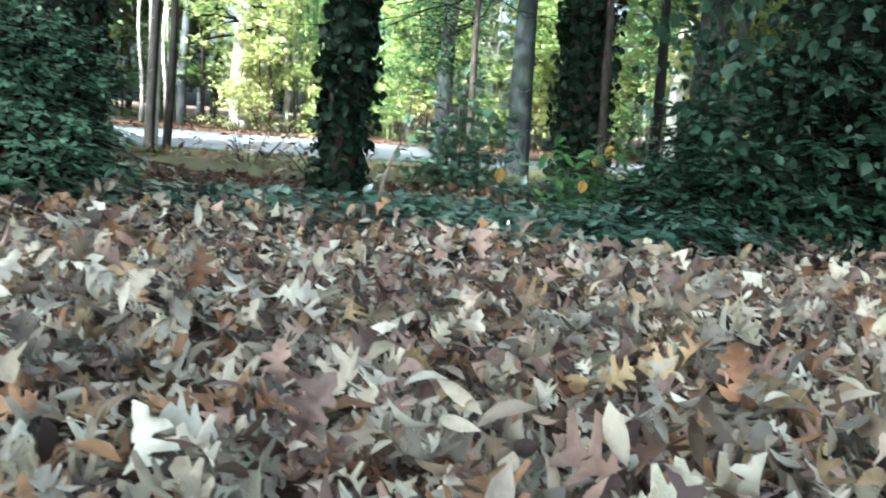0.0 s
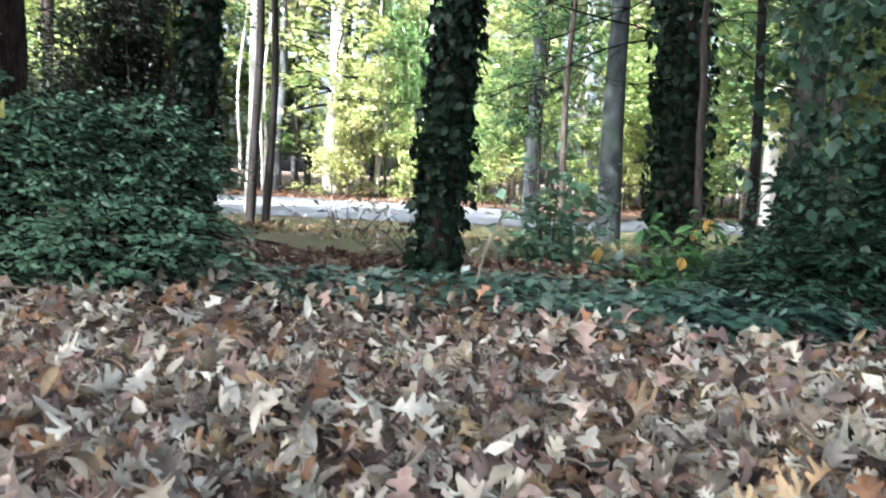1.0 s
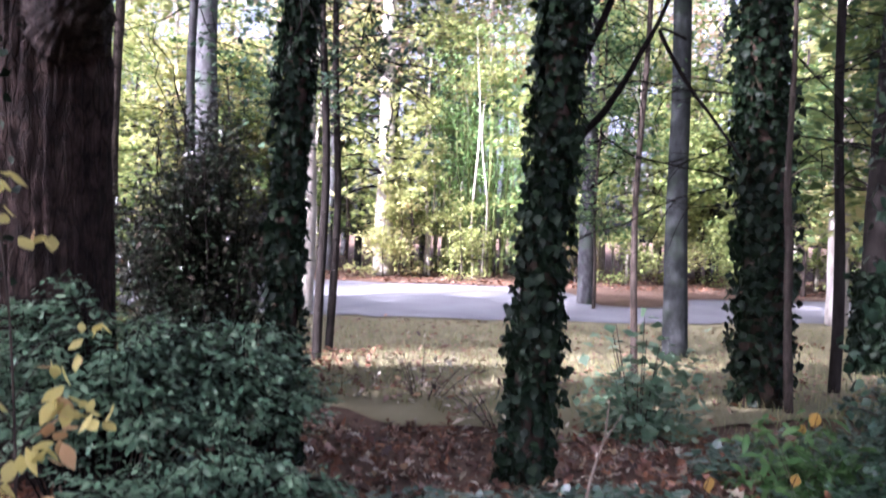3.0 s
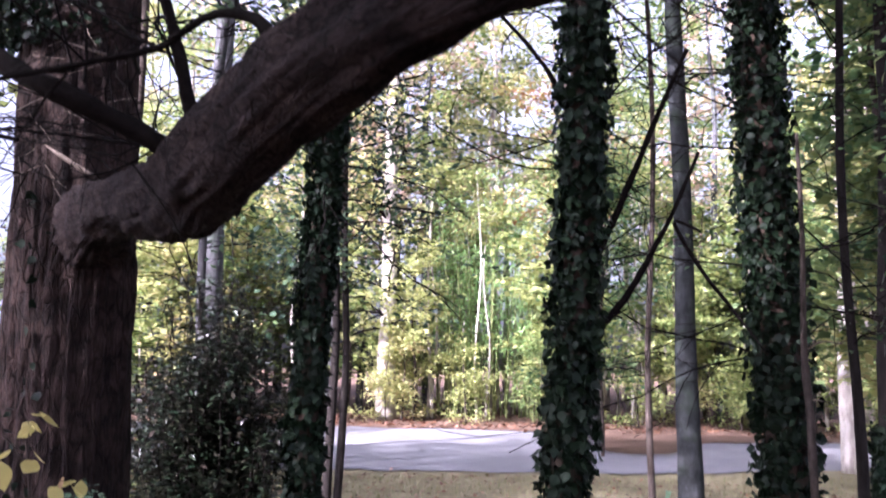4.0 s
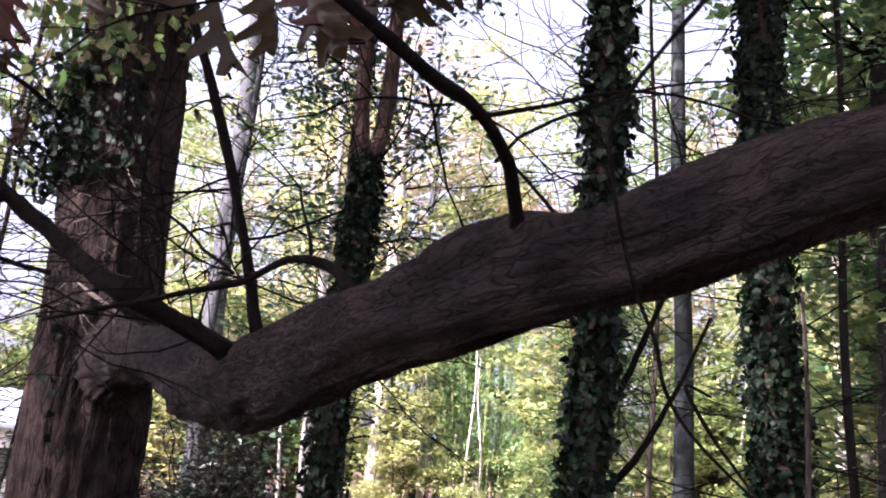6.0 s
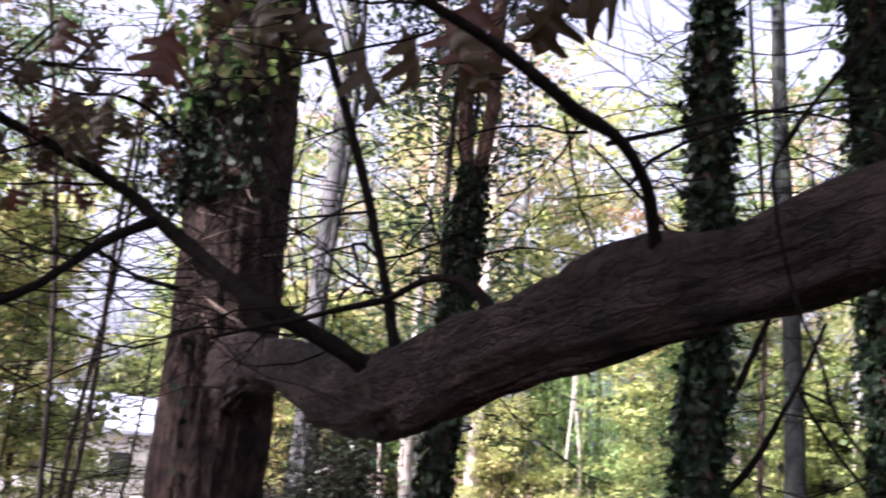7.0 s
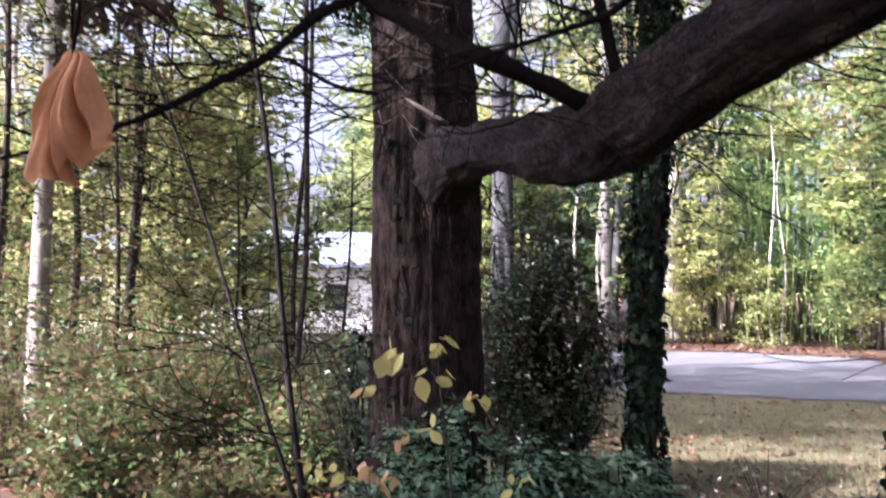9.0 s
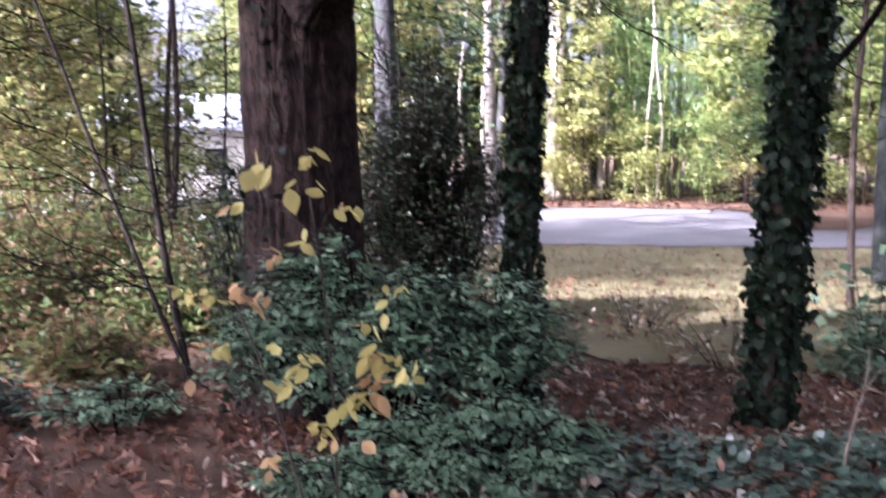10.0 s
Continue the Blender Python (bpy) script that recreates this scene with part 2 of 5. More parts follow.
M_STEM = bark_mat("stem_bark", (0.076, 0.0608, 0.0512), (0.0208, 0.0168, 0.0144), None, 30, (1, 1, 0.3), 0.5)
M_TWIG = bark_mat("dead_twig", (0.192, 0.1578, 0.1254), (0.096, 0.0742, 0.0582), None, 40, (1, 1, 0.4), 0.4)
M_CULM = bark_mat("bamboo_culm", (0.208, 0.232, 0.096), (0.104, 0.136, 0.048), None, 4, (1, 1, 0.1), 0.2)
M_SOIL = earth_mat("leafy_soil", [(0.0224, 0.0147, 0.0111), (0.0616, 0.0381, 0.0275), (0.112, 0.0734, 0.0528)], 22, 1.2, 1.0, 70)
M_GRASS = earth_mat("dry_lawn", [(0.1, 0.1, 0.05), (0.14, 0.135, 0.072), (0.185, 0.16, 0.1)], 6, 0.5, 0.8, 90)
M_GRAVEL = earth_mat("gravel", [(0.084, 0.084, 0.0944), (0.12, 0.12, 0.1328), (0.152, 0.152, 0.16)], 30, 0.5, 0.5, 110)


# ---- mesh tools ----
def mesh_of(name, verts, faces, mat, smooth=True):
    """A mesh from arrays; faces: rows of equal length."""
    verts, faces = np.asarray(verts, np.float32), np.asarray(faces, np.int32)
    me = bpy.data.meshes.new(name)
    k = faces.shape[1]
    me.vertices.add(len(verts))
    me.vertices.foreach_set("co", verts.ravel())
    me.loops.add(faces.size)
    me.loops.foreach_set("vertex_index", faces.ravel())
    me.polygons.add(len(faces))
    me.polygons.foreach_set("loop_start", np.arange(len(faces), dtype=np.int32) * k)
    me.polygons.foreach_set("use_smooth", np.full(len(faces), smooth))
    me.materials.append(mat)
    me.update(calc_edges=True)
    return me


def put(name, verts, faces, mat, parent=None, label="", smooth=True):
    ob = new(name, mesh_of(name, verts, faces, mat, smooth))
    if parent is not None:
        ob.parent = parent
    return tagged(ob, label)


def thing(name, x, y, z, label, category, group="", kind=""):
    ob = new(name)
    ob.empty_display_size = 0.2
    ob.location = (x, y, z)
    return tagged(ob, label, category, group, kind)


def join(items):
    vs, fs, n = [], [], 0
    for v, f in items:
        vs.append(np.asarray(v, float))
        fs.append(np.asarray(f) + n)
        n += len(v)
    return np.concatenate(vs), np.concatenate(fs)


def spline(ctrl, n):
    """n points on a smooth curve through the control points."""
    c = np.asarray(ctrl, float)
    e = np.vstack([2 * c[0] - c[1], c, 2 * c[-1] - c[-2]])
    out = []
    for s in np.linspace(0, len(c) - 1 - 1e-6, n):
        k, u = int(s), s - int(s)
        a, b, d, g = e[k:k + 4]
        out.append(0.5 * (2 * b + (d - a) * u + (2 * a - 5 * b + 4 * d - g) * u * u + (3 * b - a - 3 * d + g) * u ** 3))
    return np.array(out)


def tube(path, radii, seg=8, rough=0.0, freq=3.0, ridge=0.0, cap=True, seed=0.0):
    """A round, uneven stem along the path. rough: lumps; ridge: upright bark ridges."""
    p = np.asarray(path, float)
    n = len(p)
    r = np.interp(np.linspace(0, 1, n), np.linspace(0, 1, len(radii)), radii)
    tan = np.gradient(p, axis=0)
    tan /= np.linalg.norm(tan, axis=1)[:, None] + 1e-9
    ref = np.array([1.0, 0, 0]) if abs(tan[0, 0]) < 0.8 else np.array([0, 1.0, 0])
    side = np.cross(tan[0], ref)
    side /= np.linalg.norm(side)
    rows = []
    a = np.arange(seg) * 2 * math.pi / seg
    run = 0.0
    for i in range(n):
        if i:
            run += np.linalg.norm(p[i] - p[i - 1])
        side = side - tan[i] * (side @ tan[i])
        side /= np.linalg.norm(side) + 1e-9
        up = np.cross(tan[i], side)
        k = np.ones(seg)
        if rough or ridge:
            for j in range(seg):
                cx, cy = math.cos(a[j]), math.sin(a[j])
                if rough:
                    k[j] += rough * noise.noise((cx * 1.3 + seed, cy * 1.3, run * freq))
                if ridge:
                    w = noise.noise((cx * 6 + seed, cy * 6, run * 1.6 + 5)) + 0.5 * noise.noise((cx * 14, cy * 14 + seed, run * 4))
                    k[j] += ridge * (min(abs(w), 0.45) - 0.25)
        rows.append(p[i] + (r[i] * k)[:, None] * (np.cos(a)[:, None] * side + np.sin(a)[:, None] * up))
    v = np.concatenate(rows)
    i, j = np.meshgrid(np.arange(n - 1), np.arange(seg), indexing="ij")
    b = i * seg + j
    c = i * seg + (j + 1) % seg
    f = np.stack([b, c, c + seg, b + seg], -1).reshape(-1, 4)
    if cap:
        v = np.vstack([v, p[0], p[-1]])
        s0, s1 = n * seg, n * seg + 1
        jj = np.arange(0, seg - 1, 2)
        last = (n - 1) * seg
        f = np.vstack([f, np.stack([np.full_like(jj, s0), (jj + 2) % seg, jj + 1, jj], -1),
                       np.stack([np.full_like(jj, s1), last + jj, last + jj + 1, last + (jj + 2) % seg], -1)])
    return v, f


def leaf_shape(widths, length=1.0, curl=0.0, fold=0.15, twist=0.0):
    """One leaf lying along +y: rows of left edge, midrib and right edge."""
    n = len(widths)
    v, f = [], []
    for k, w in enumerate(widths):
        u = k / (n - 1)
        y, z = length * u, curl * (u - 0.5) ** 2 * 4 - curl
        s = twist * (u - 0.5)
        for side in (-1, 0, 1):
            v.append((side * w, y, z + fold * w * abs(side) + s * side * w))
    for k in range(n - 1):
        a = 3 * k
        f += [(a, a + 1, a + 4, a + 3), (a + 1, a + 2, a + 5, a + 4)]
    return np.array(v, float), np.array(f)


def lobed_leaf(rim, curl=0.0, fold=0.15, twist=0.0, roll=0.0):
    """One lobed leaf along +y: rim gives half its outline as rows of width and height."""
    v, f = [], []
    run = 0.0
    for k, (w, y) in enumerate(rim):
        run = max(run, y - 0.25 * w)
        for side in (-1, 0, 1):
            e = y if side else run
            bend = curl * (e - 0.5) ** 2 * 4 - curl
            v.append((side * w, e, bend + fold * w * abs(side) + twist * (e - 0.5) * side * w + roll * abs(side) * w * w * 3 * (1 if side > 0 else 0.4)))
    for k in range(len(rim) - 1):
        a = 3 * k
        f += [(a, a + 1, a + 4, a + 3), (a + 1, a + 2, a + 5, a + 4)]
    return np.array(v, float), np.array(f)


RED_RIM = [(0.012, 0), (0.02, 0.14), (0.07, 0.2), (0.27, 0.27), (0.24, 0.34), (0.09, 0.36), (0.12, 0.44), (0.40, 0.56), (0.41, 0.65), (0.28, 0.63), (0.11, 0.62), (0.13, 0.71), (0.31, 0.86), (0.24, 0.91), (0.10, 0.84), (0.06, 0.92), (0.004, 1.0)]
WHITE_RIM = [(0.012, 0), (0.04, 0.14), (0.15, 0.25), (0.16, 0.32), (0.07, 0.35), (0.10, 0.41), (0.24, 0.51), (0.23, 0.58), (0.08, 0.59), (0.11, 0.65), (0.23, 0.76), (0.20, 0.83), (0.09, 0.82), (0.11, 0.93), (0.01, 1.0)]
OVAL_W = [0.01, 0.17, 0.24, 0.2, 0.01]
LONG_W = [0.01, 0.11, 0.14, 0.12, 0.01]
IVY_W = [0.20, 0.42, 0.30, 0.01]
DIAMOND = (np.array([(0, 0, 0), (-0.28, 0.45, 0.06), (0, 1.0, -0.05), (0.28, 0.45, 0.06)]), np.array([(0, 3, 2, 1)]))
IVY_LEAF = leaf_shape([0.16, 0.44, 0.22, 0.01], 1, 0.10, 0.14)
BROAD = (np.array([(0, 0, 0), (-0.45, 0.5, 0.08), (0, 1.0, -0.1), (0.45, 0.5, 0.08)]), np.array([(0, 3, 2, 1)]))


def turns(n, tilt, gen=rng, up=None):
    """n random turns: any heading, tipped from level by about tilt radians."""
    yaw = gen.uniform(0, 2 * math.pi, n)
    ax = gen.uniform(0, 2 * math.pi, n)
    ti = gen.normal(0, tilt, n)
    c, s = np.cos(yaw), np.sin(yaw)
    z = np.zeros(n)
    o = np.ones(n)
    rz = np.stack([np.stack([c, -s, z], -1), np.stack([s, c, z], -1), np.stack([z, z, o], -1)], -2)
    k = np.stack([np.cos(ax), np.sin(ax), z], -1)
    km = np.stack([np.stack([z, -k[:, 2], k[:, 1]], -1), np.stack([k[:, 2], z, -k[:, 0]], -1), np.stack([-k[:, 1], k[:, 0], z], -1)], -2)
    rt = np.eye(3) + np.sin(ti)[:, None, None] * km + (1 - np.cos(ti))[:, None, None] * (km @ km)
    return rt @ rz


def facing(normals, gen=rng, droop=0.3):
    """Turns that lay leaves flat on a surface with these normals, tips hanging down."""
    nrm = np.asarray(normals, float) + gen.normal(0, droop, (len(normals), 3))
    nrm /= np.linalg.norm(nrm, axis=1)[:, None]
    tip = np.array([0, 0, -1.0]) + gen.normal(0, 0.5, nrm.shape)
    tip -= nrm * (tip * nrm).sum(1)[:, None]
    tip /= np.linalg.norm(tip, axis=1)[:, None] + 1e-9
    return np.stack([np.cross(tip, nrm), tip, nrm], -1)


def strew(shape, places, rot, size):
    """Copies of one leaf at the places, as one pair of arrays."""
    v, f = shape
    n = len(places)
    size = np.broadcast_to(size, (n,))
    vs = np.einsum("nij,kj->nki", rot, v) * size[:, None, None] + np.asarray(places)[:, None, :]
    fs = f[None] + (np.arange(n) * len(v))[:, None, None]
    return vs.reshape(-1, 3), fs.reshape(-1, f.shape[1])


def ground_z(x, y):
    s = np.clip((np.asarray(y, float) - 6) / 8, 0, 1)
    far = np.clip((np.asarray(y, float) - 31) / 30, 0, 1)
    near = np.clip((7.0 - np.asarray(y, float)) / 1.2, 0, 1)
    return -0.085 * near * near * (3 - 2 * near) - 0.44 * s * s * (3 - 2 * s) + 0.9 * far + 0.02 * np.sin(np.asarray(x) * 1.7) * np.sin(np.asarray(y) * 1.3)


# ---- ground and drive ----
def sheet(xs, ys, lift=0.0, bump=0.0):
    gx, gy = np.meshgrid(xs, ys, indexing="ij")
    gz = ground_z(gx, gy) + lift
    if bump:
        gz = gz + bump * np.array([noise.noise((a * 0.8, b * 0.8, 3.0)) for a, b in zip(gx.ravel(), gy.ravel())]).reshape(gx.shape)
    v = np.stack([gx, gy, gz], -1).reshape(-1, 3)
    i, j = np.meshgrid(np.arange(len(xs) - 1), np.arange(len(ys) - 1), indexing="ij")
    b = (i * len(ys) + j).ravel()
    return v, np.stack([b, b + len(ys), b + len(ys) + 1, b + 1], -1)


xs = np.concatenate([np.linspace(-400, -30, 12), np.linspace(-26, 26, 105), np.linspace(30, 400, 12)])
ys = np.concatenate([np.linspace(-300, -12, 12), np.linspace(-10, 48, 117), np.linspace(52, 500, 14)])
v, f = sheet(xs, ys)
ground = put("ground", v, f, M_SOIL)
tagged(ground, "brown woodland soil covered with fallen leaves", "ground", kind="structure")


def patch(name, outline, lift, mat, label, category, n=26):
    """A sheet of ground between a near and a far edge, each a smooth curve, feathered by noise."""
    near, far = (spline(o, 60) for o in outline)
    rows = []
    for k in range(n + 1):
        u = k / n
        xy = near * (1 - u) + far * u
        wob = np.array([noise.noise((q[0] * 1.7, q[1] * 1.7, 1.0)) for q in xy])
        xy[:, 1] += (wob * 0.45 + np.array([noise.noise((q[0] * 6, q[1] * 6, 4.0)) for q in xy]) * 0.25) if k in (0, n) else wob * 0.05
        rows.append(np.column_stack([xy[:, 0], xy[:, 1], ground_z(xy[:, 0], xy[:, 1]) + lift]))
    v = np.concatenate(rows)
    i, j = np.meshgrid(np.arange(n), np.arange(59), indexing="ij")
    b = (i * 60 + j).ravel()
    return tagged(put(name, v, np.stack([b, b + 1, b + 61, b + 60], -1), mat), label, category, kind="structure")


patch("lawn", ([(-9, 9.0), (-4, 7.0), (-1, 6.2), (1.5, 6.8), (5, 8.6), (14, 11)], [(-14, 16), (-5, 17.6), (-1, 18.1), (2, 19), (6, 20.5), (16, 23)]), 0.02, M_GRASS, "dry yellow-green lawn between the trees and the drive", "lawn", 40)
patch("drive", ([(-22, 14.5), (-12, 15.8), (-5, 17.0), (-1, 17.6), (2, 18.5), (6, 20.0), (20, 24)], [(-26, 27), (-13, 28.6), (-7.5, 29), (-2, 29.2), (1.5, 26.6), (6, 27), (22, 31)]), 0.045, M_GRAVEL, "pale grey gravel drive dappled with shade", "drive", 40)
patch("verge", ([(-24, 27), (-13, 28.2), (-7, 28.6), (-1.5, 28.6), (0.4, 22.2), (2.4, 23.0), (4.5, 26.5), (22, 30.5)], [(-30, 36), (-15, 36), (-7, 36), (-1, 36), (1.5, 36), (3, 36), (6, 36), (24, 40)]), 0.07, M_SOIL, "bank of rust-brown fallen leaves behind the drive", "verge", 30)

# ---- fallen leaves ----
rng = np.random.default_rng(101)
BROAD_RIM = [(w * 1.3, y) for w, y in WHITE_RIM]
BROAD_RED = [(w * 1.15, y) for w, y in RED_RIM]
FINE = [lobed_leaf(r, c, fd, tw, rl) for r, c, fd, tw, rl in ((BROAD_RIM, 0.35, 0.4, 0.6, 0.9), (BROAD_RIM, -0.3, 0.25, -1.1, 0.6), (BROAD_RED, 0.4, 0.35, 0.8, 0.4), (BROAD_RIM, 0.2, -0.6, 0.8, -0.6), (BROAD_RED, -0.25, 0.2, -0.6, 0.5))]
OAK_MID = [0.015, 0.13, 0.07, 0.32, 0.10, 0.30, 0.01]
LITTER = [leaf_shape(OAK_MID, 1, c, fd, tw) for c, fd, tw in ((0.2, 0.6, 0.5), (-0.2, 0.4, -1.0), (0.35, 1.1, 0.7), (0.1, -0.8, 0.6))]
LITTER += [leaf_shape([w * 0.8 for w in OVAL_W], 1, c, fd, tw) for c, fd, tw in ((0.2, 0.5, 0.4), (-0.12, 0.3, -0.4), (0.3, 0.7, 0.2))]
LITTER += [leaf_shape(LONG_W, 1, c, fd, tw) for c, fd, tw in ((0.25, 0.8, 0.5), (-0.15, 0.4, 0.2))]


def edge_y(x):
    """How far the open litter reaches before the ivy begins."""
    return np.interp(x, [-7, -5.5, -3.8, -2.5, -1.8, -1.2, -0.5, 0.1, 0.4, 0.9, 2.0, 4], [6.2, 5.1, 4.1, 3.45, 3.45, 3.6, 3.42, 3.4, 3.25, 3.5, 4.5, 5])


def litter(n, x0, x1, y0, y1, size, lift, keep, tilt=0.5, shapes=LITTER):
    items = []
    for k, sh in enumerate(shapes):
        m = n // len(shapes)
        x, y = rng.uniform(x0, x1, m), rng.uniform(y0, y1, m)
        ok = keep(x, y)
        x, y = x[ok], y[ok]
        mound = 0.03 * np.sin(x * 3.1 + 1) * np.sin(y * 2.7) + 0.015 * np.sin(x * 9) * np.sin(y * 8)
        pl = np.column_stack([x, y, ground_z(x, y) + lift * rng.random(len(x)) + mound + 0.02])
        s = size * rng.uniform(0.45, 1.4, len(x)) * (1.0 if k < 4 else 0.85)
        items.append(strew(sh, pl, turns(len(x), tilt), s))
    return join(items)


near_v, near_f = join([
    litter(11500, -2.2, 2.0, 0.7, 2.4, 0.068, 0.12, lambda x, y: np.abs(x + 0.2) < 0.75 * y + 0.3, 0.95, FINE + LITTER[4:]),
    litter(12500, -4.2, 3.2, 2.3, 4.8, 0.08, 0.085, lambda x, y: (y < edge_y(x) + 0.15) & (x > -2.5 - 0.7 * rng.random(len(x))), 0.75),
    litter(2000, -3.5, 3.0, -1.5, 0.7, 0.09, 0.04, lambda x, y: x > -9),
    litter(1600, 2, 6, 4.0, 9, 0.09, 0.04, lambda x, y: y > 4),
    litter(2200, -3.4, 3.2, 4.2, 6.2, 0.08, 0.03, lambda x, y: y > edge_y(x) + 0.5),
])
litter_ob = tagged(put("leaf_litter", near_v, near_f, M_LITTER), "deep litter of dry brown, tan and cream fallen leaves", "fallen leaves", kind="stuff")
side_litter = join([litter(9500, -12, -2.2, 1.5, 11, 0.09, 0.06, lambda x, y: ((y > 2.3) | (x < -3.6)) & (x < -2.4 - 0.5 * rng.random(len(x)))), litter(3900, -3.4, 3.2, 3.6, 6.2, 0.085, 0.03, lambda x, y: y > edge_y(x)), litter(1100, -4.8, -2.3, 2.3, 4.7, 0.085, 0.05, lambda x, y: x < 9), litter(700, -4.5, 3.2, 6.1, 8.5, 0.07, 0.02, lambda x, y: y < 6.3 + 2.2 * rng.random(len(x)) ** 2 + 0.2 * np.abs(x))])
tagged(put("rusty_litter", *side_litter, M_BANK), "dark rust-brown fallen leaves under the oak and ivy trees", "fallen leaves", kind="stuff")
litter_far = litter(7000, -12, 9, 28.6, 36, 0.18, 0.06, lambda x, y: y > 26, 0.4, [BROAD, DIAMOND])
wide = litter(36000, -15, 10, -10, 5, 0.10, 0.03, lambda x, y: (y < edge_y(x)) & ~((y > 0.7) & (np.abs(x + 0.2) < 0.75 * y + 0.15)) & ((x > -2.2) | (y < 2.3)) & (rng.random(len(x)) < np.clip(1.5 - 0.12 * np.hypot(x, y - 1), 0.1, 1)), 0.45, [BROAD, DIAMOND])
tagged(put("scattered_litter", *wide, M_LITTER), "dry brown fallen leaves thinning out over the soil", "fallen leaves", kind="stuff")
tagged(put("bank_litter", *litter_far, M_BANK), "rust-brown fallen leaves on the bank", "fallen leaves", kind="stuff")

n = 42000
gx, gy = rng.uniform(-9, 8, n), rng.uniform(6.0, 18.5, n)
ok = (gy > 6.05 + 0.25 * np.abs(gx - 0.5)) & (gy < 17.4 + 0.25 * gx)
gx, gy = gx[ok], gy[ok]
blade = (np.array([(-0.06, 0, 0), (0.06, 0, 0), (0.0, 0.35, 1.0)]), np.array([(0, 1, 2)]))
tagged(put("grass", *strew(blade, np.column_stack([gx, gy, ground_z(gx, gy) + 0.02]), turns(len(gx), 0.25), rng.uniform(0.03, 0.10, len(gx))), M_BLADE), "short dry yellow-green grass blades", "grass", kind="stuff")
n = 2600
px, py = rng.uniform(-6, 6, n), rng.uniform(7, 17, n)
tagged(put("lawn_leaves", *strew(BROAD, np.column_stack([px, py, ground_z(px, py) + 0.05]), turns(n, 0.3), rng.uniform(0.05, 0.1, n)), M_BANK), "scattered brown leaves on the grass", "fallen leaves", kind="stuff")


# ---- trees ----
rng = np.random.default_rng(102)
def clumps(centres, per, spread, size, shape, tilt=0.6, flat=0.45, gen=rng):
    """Leaves in loose flat sprays round each centre."""
    c = np.repeat(np.asarray(centres, float), per, axis=0)
    off = gen.normal(0, 1, c.shape) * spread
    off[:, 2] *= flat
    pl = c + off
    return strew(shape, pl, turns(len(pl), tilt, gen), size * gen.uniform(0.6, 1.3, len(pl)))


def ivy_on(path, radii, n, lo, hi, size, gen=rng, puff=0.05, mid=None, wide=1.0):
    p = np.asarray(path, float)
    r = np.interp(np.linspace(0, 1, len(p)), np.linspace(0, 1, len(radii)), radii)
    u = gen.uniform(lo, hi, n) * (len(p) - 1)
    a = gen.uniform(0, 2 * math.pi, n) if mid is None else gen.normal(mid, wide, n)
    k = np.clip(u.astype(int), 0, len(p) - 2)
    w = (u - k)[:, None]
    c = p[k] * (1 - w) + p[k + 1] * w
    nr = np.column_stack([np.cos(a), np.sin(a), np.zeros(n)])
    lump = np.array([noise.noise((c[i, 2] * 2.4 + 7 * r[0], math.cos(a[i]) * 1.2, math.sin(a[i]) * 1.2)) for i in range(n)])
    ok = (lump > -0.42) | (gen.random(n) < 0.35)
    off = r[k] + puff * (0.15 + 1.7 * gen.random(n) ** 2.5) + 0.09 * np.maximum(lump, 0)
    pl = c + nr * off[:, None]
    return strew(IVY_LEAF, pl[ok], facing(nr[ok], gen, 0.8), size * gen.uniform(0.5, 1.25, ok.sum()))


def wander(start, way, length, n, bend, gen=rng, lift=0.0):
    """A crooked line from start along way."""
    p = [np.array(start, float)]
    d = np.array(way, float)
    d /= np.linalg.norm(d)
    for _ in range(n):
        d = d + gen.normal(0, bend, 3) + np.array([0, 0, lift])
        d /= np.linalg.norm(d)
        p.append(p[-1] + d * length / n)
    return np.array(p)


def trunk_line(lean, height, n=30, sway=0.03, seed=0.0):
    z = np.linspace(-0.12, height, n)
    return np.column_stack([lean[0] * z + sway * np.sin(z * 0.9 + seed) * np.clip(z, 0, 2),
                            lean[1] * z + sway * np.cos(z * 0.7 + seed) * np.clip(z, 0, 2), z])


def ivy_tree(x, y, lean, height, r, n_ivy, puff, label, size=0.075, fork=None, group="ivy-covered trees", mat=M_TRUNK, top=0.9):
    z0 = float(ground_z(x, y))
    t = thing("ivy_tree", x, y, z0, label, "tree", group)
    line = trunk_line(lean, height, 40, 0.02, x)
    rad = [r * 1.25, r * 1.05, r, r * 0.95, r * 0.85, r * 0.7]
    if fork:
        cut = int(len(line) * fork[0])
        put("trunk", *tube(line[:cut + 1], [r * 1.4, r * 1.05, r, r * 0.95], 20, 0.12, 2.0, 0.05, seed=x), mat, t)
        for sgn, lab in ((-1, ""), (1, "")):
            arm = line[cut:].copy()
            h = arm[:, 2] - arm[0, 2]
            arm[:, 0] += sgn * np.minimum(0.085, h * 0.16)
            put("stem", *tube(arm, [r * 0.75, r * 0.62, r * 0.5], 14, 0.1, 2.0, 0.04, seed=x + sgn), M_RED, t, "bare reddish-brown stem")
    else:
        put("trunk", *tube(line, rad, 24, 0.12, 2.0, 0.05, seed=x), mat, t)
    lo = min(top, 0.56)
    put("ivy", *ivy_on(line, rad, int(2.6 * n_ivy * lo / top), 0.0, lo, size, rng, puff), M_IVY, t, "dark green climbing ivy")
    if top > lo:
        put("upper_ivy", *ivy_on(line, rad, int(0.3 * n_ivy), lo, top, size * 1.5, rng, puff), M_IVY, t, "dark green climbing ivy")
    return t, line, rad


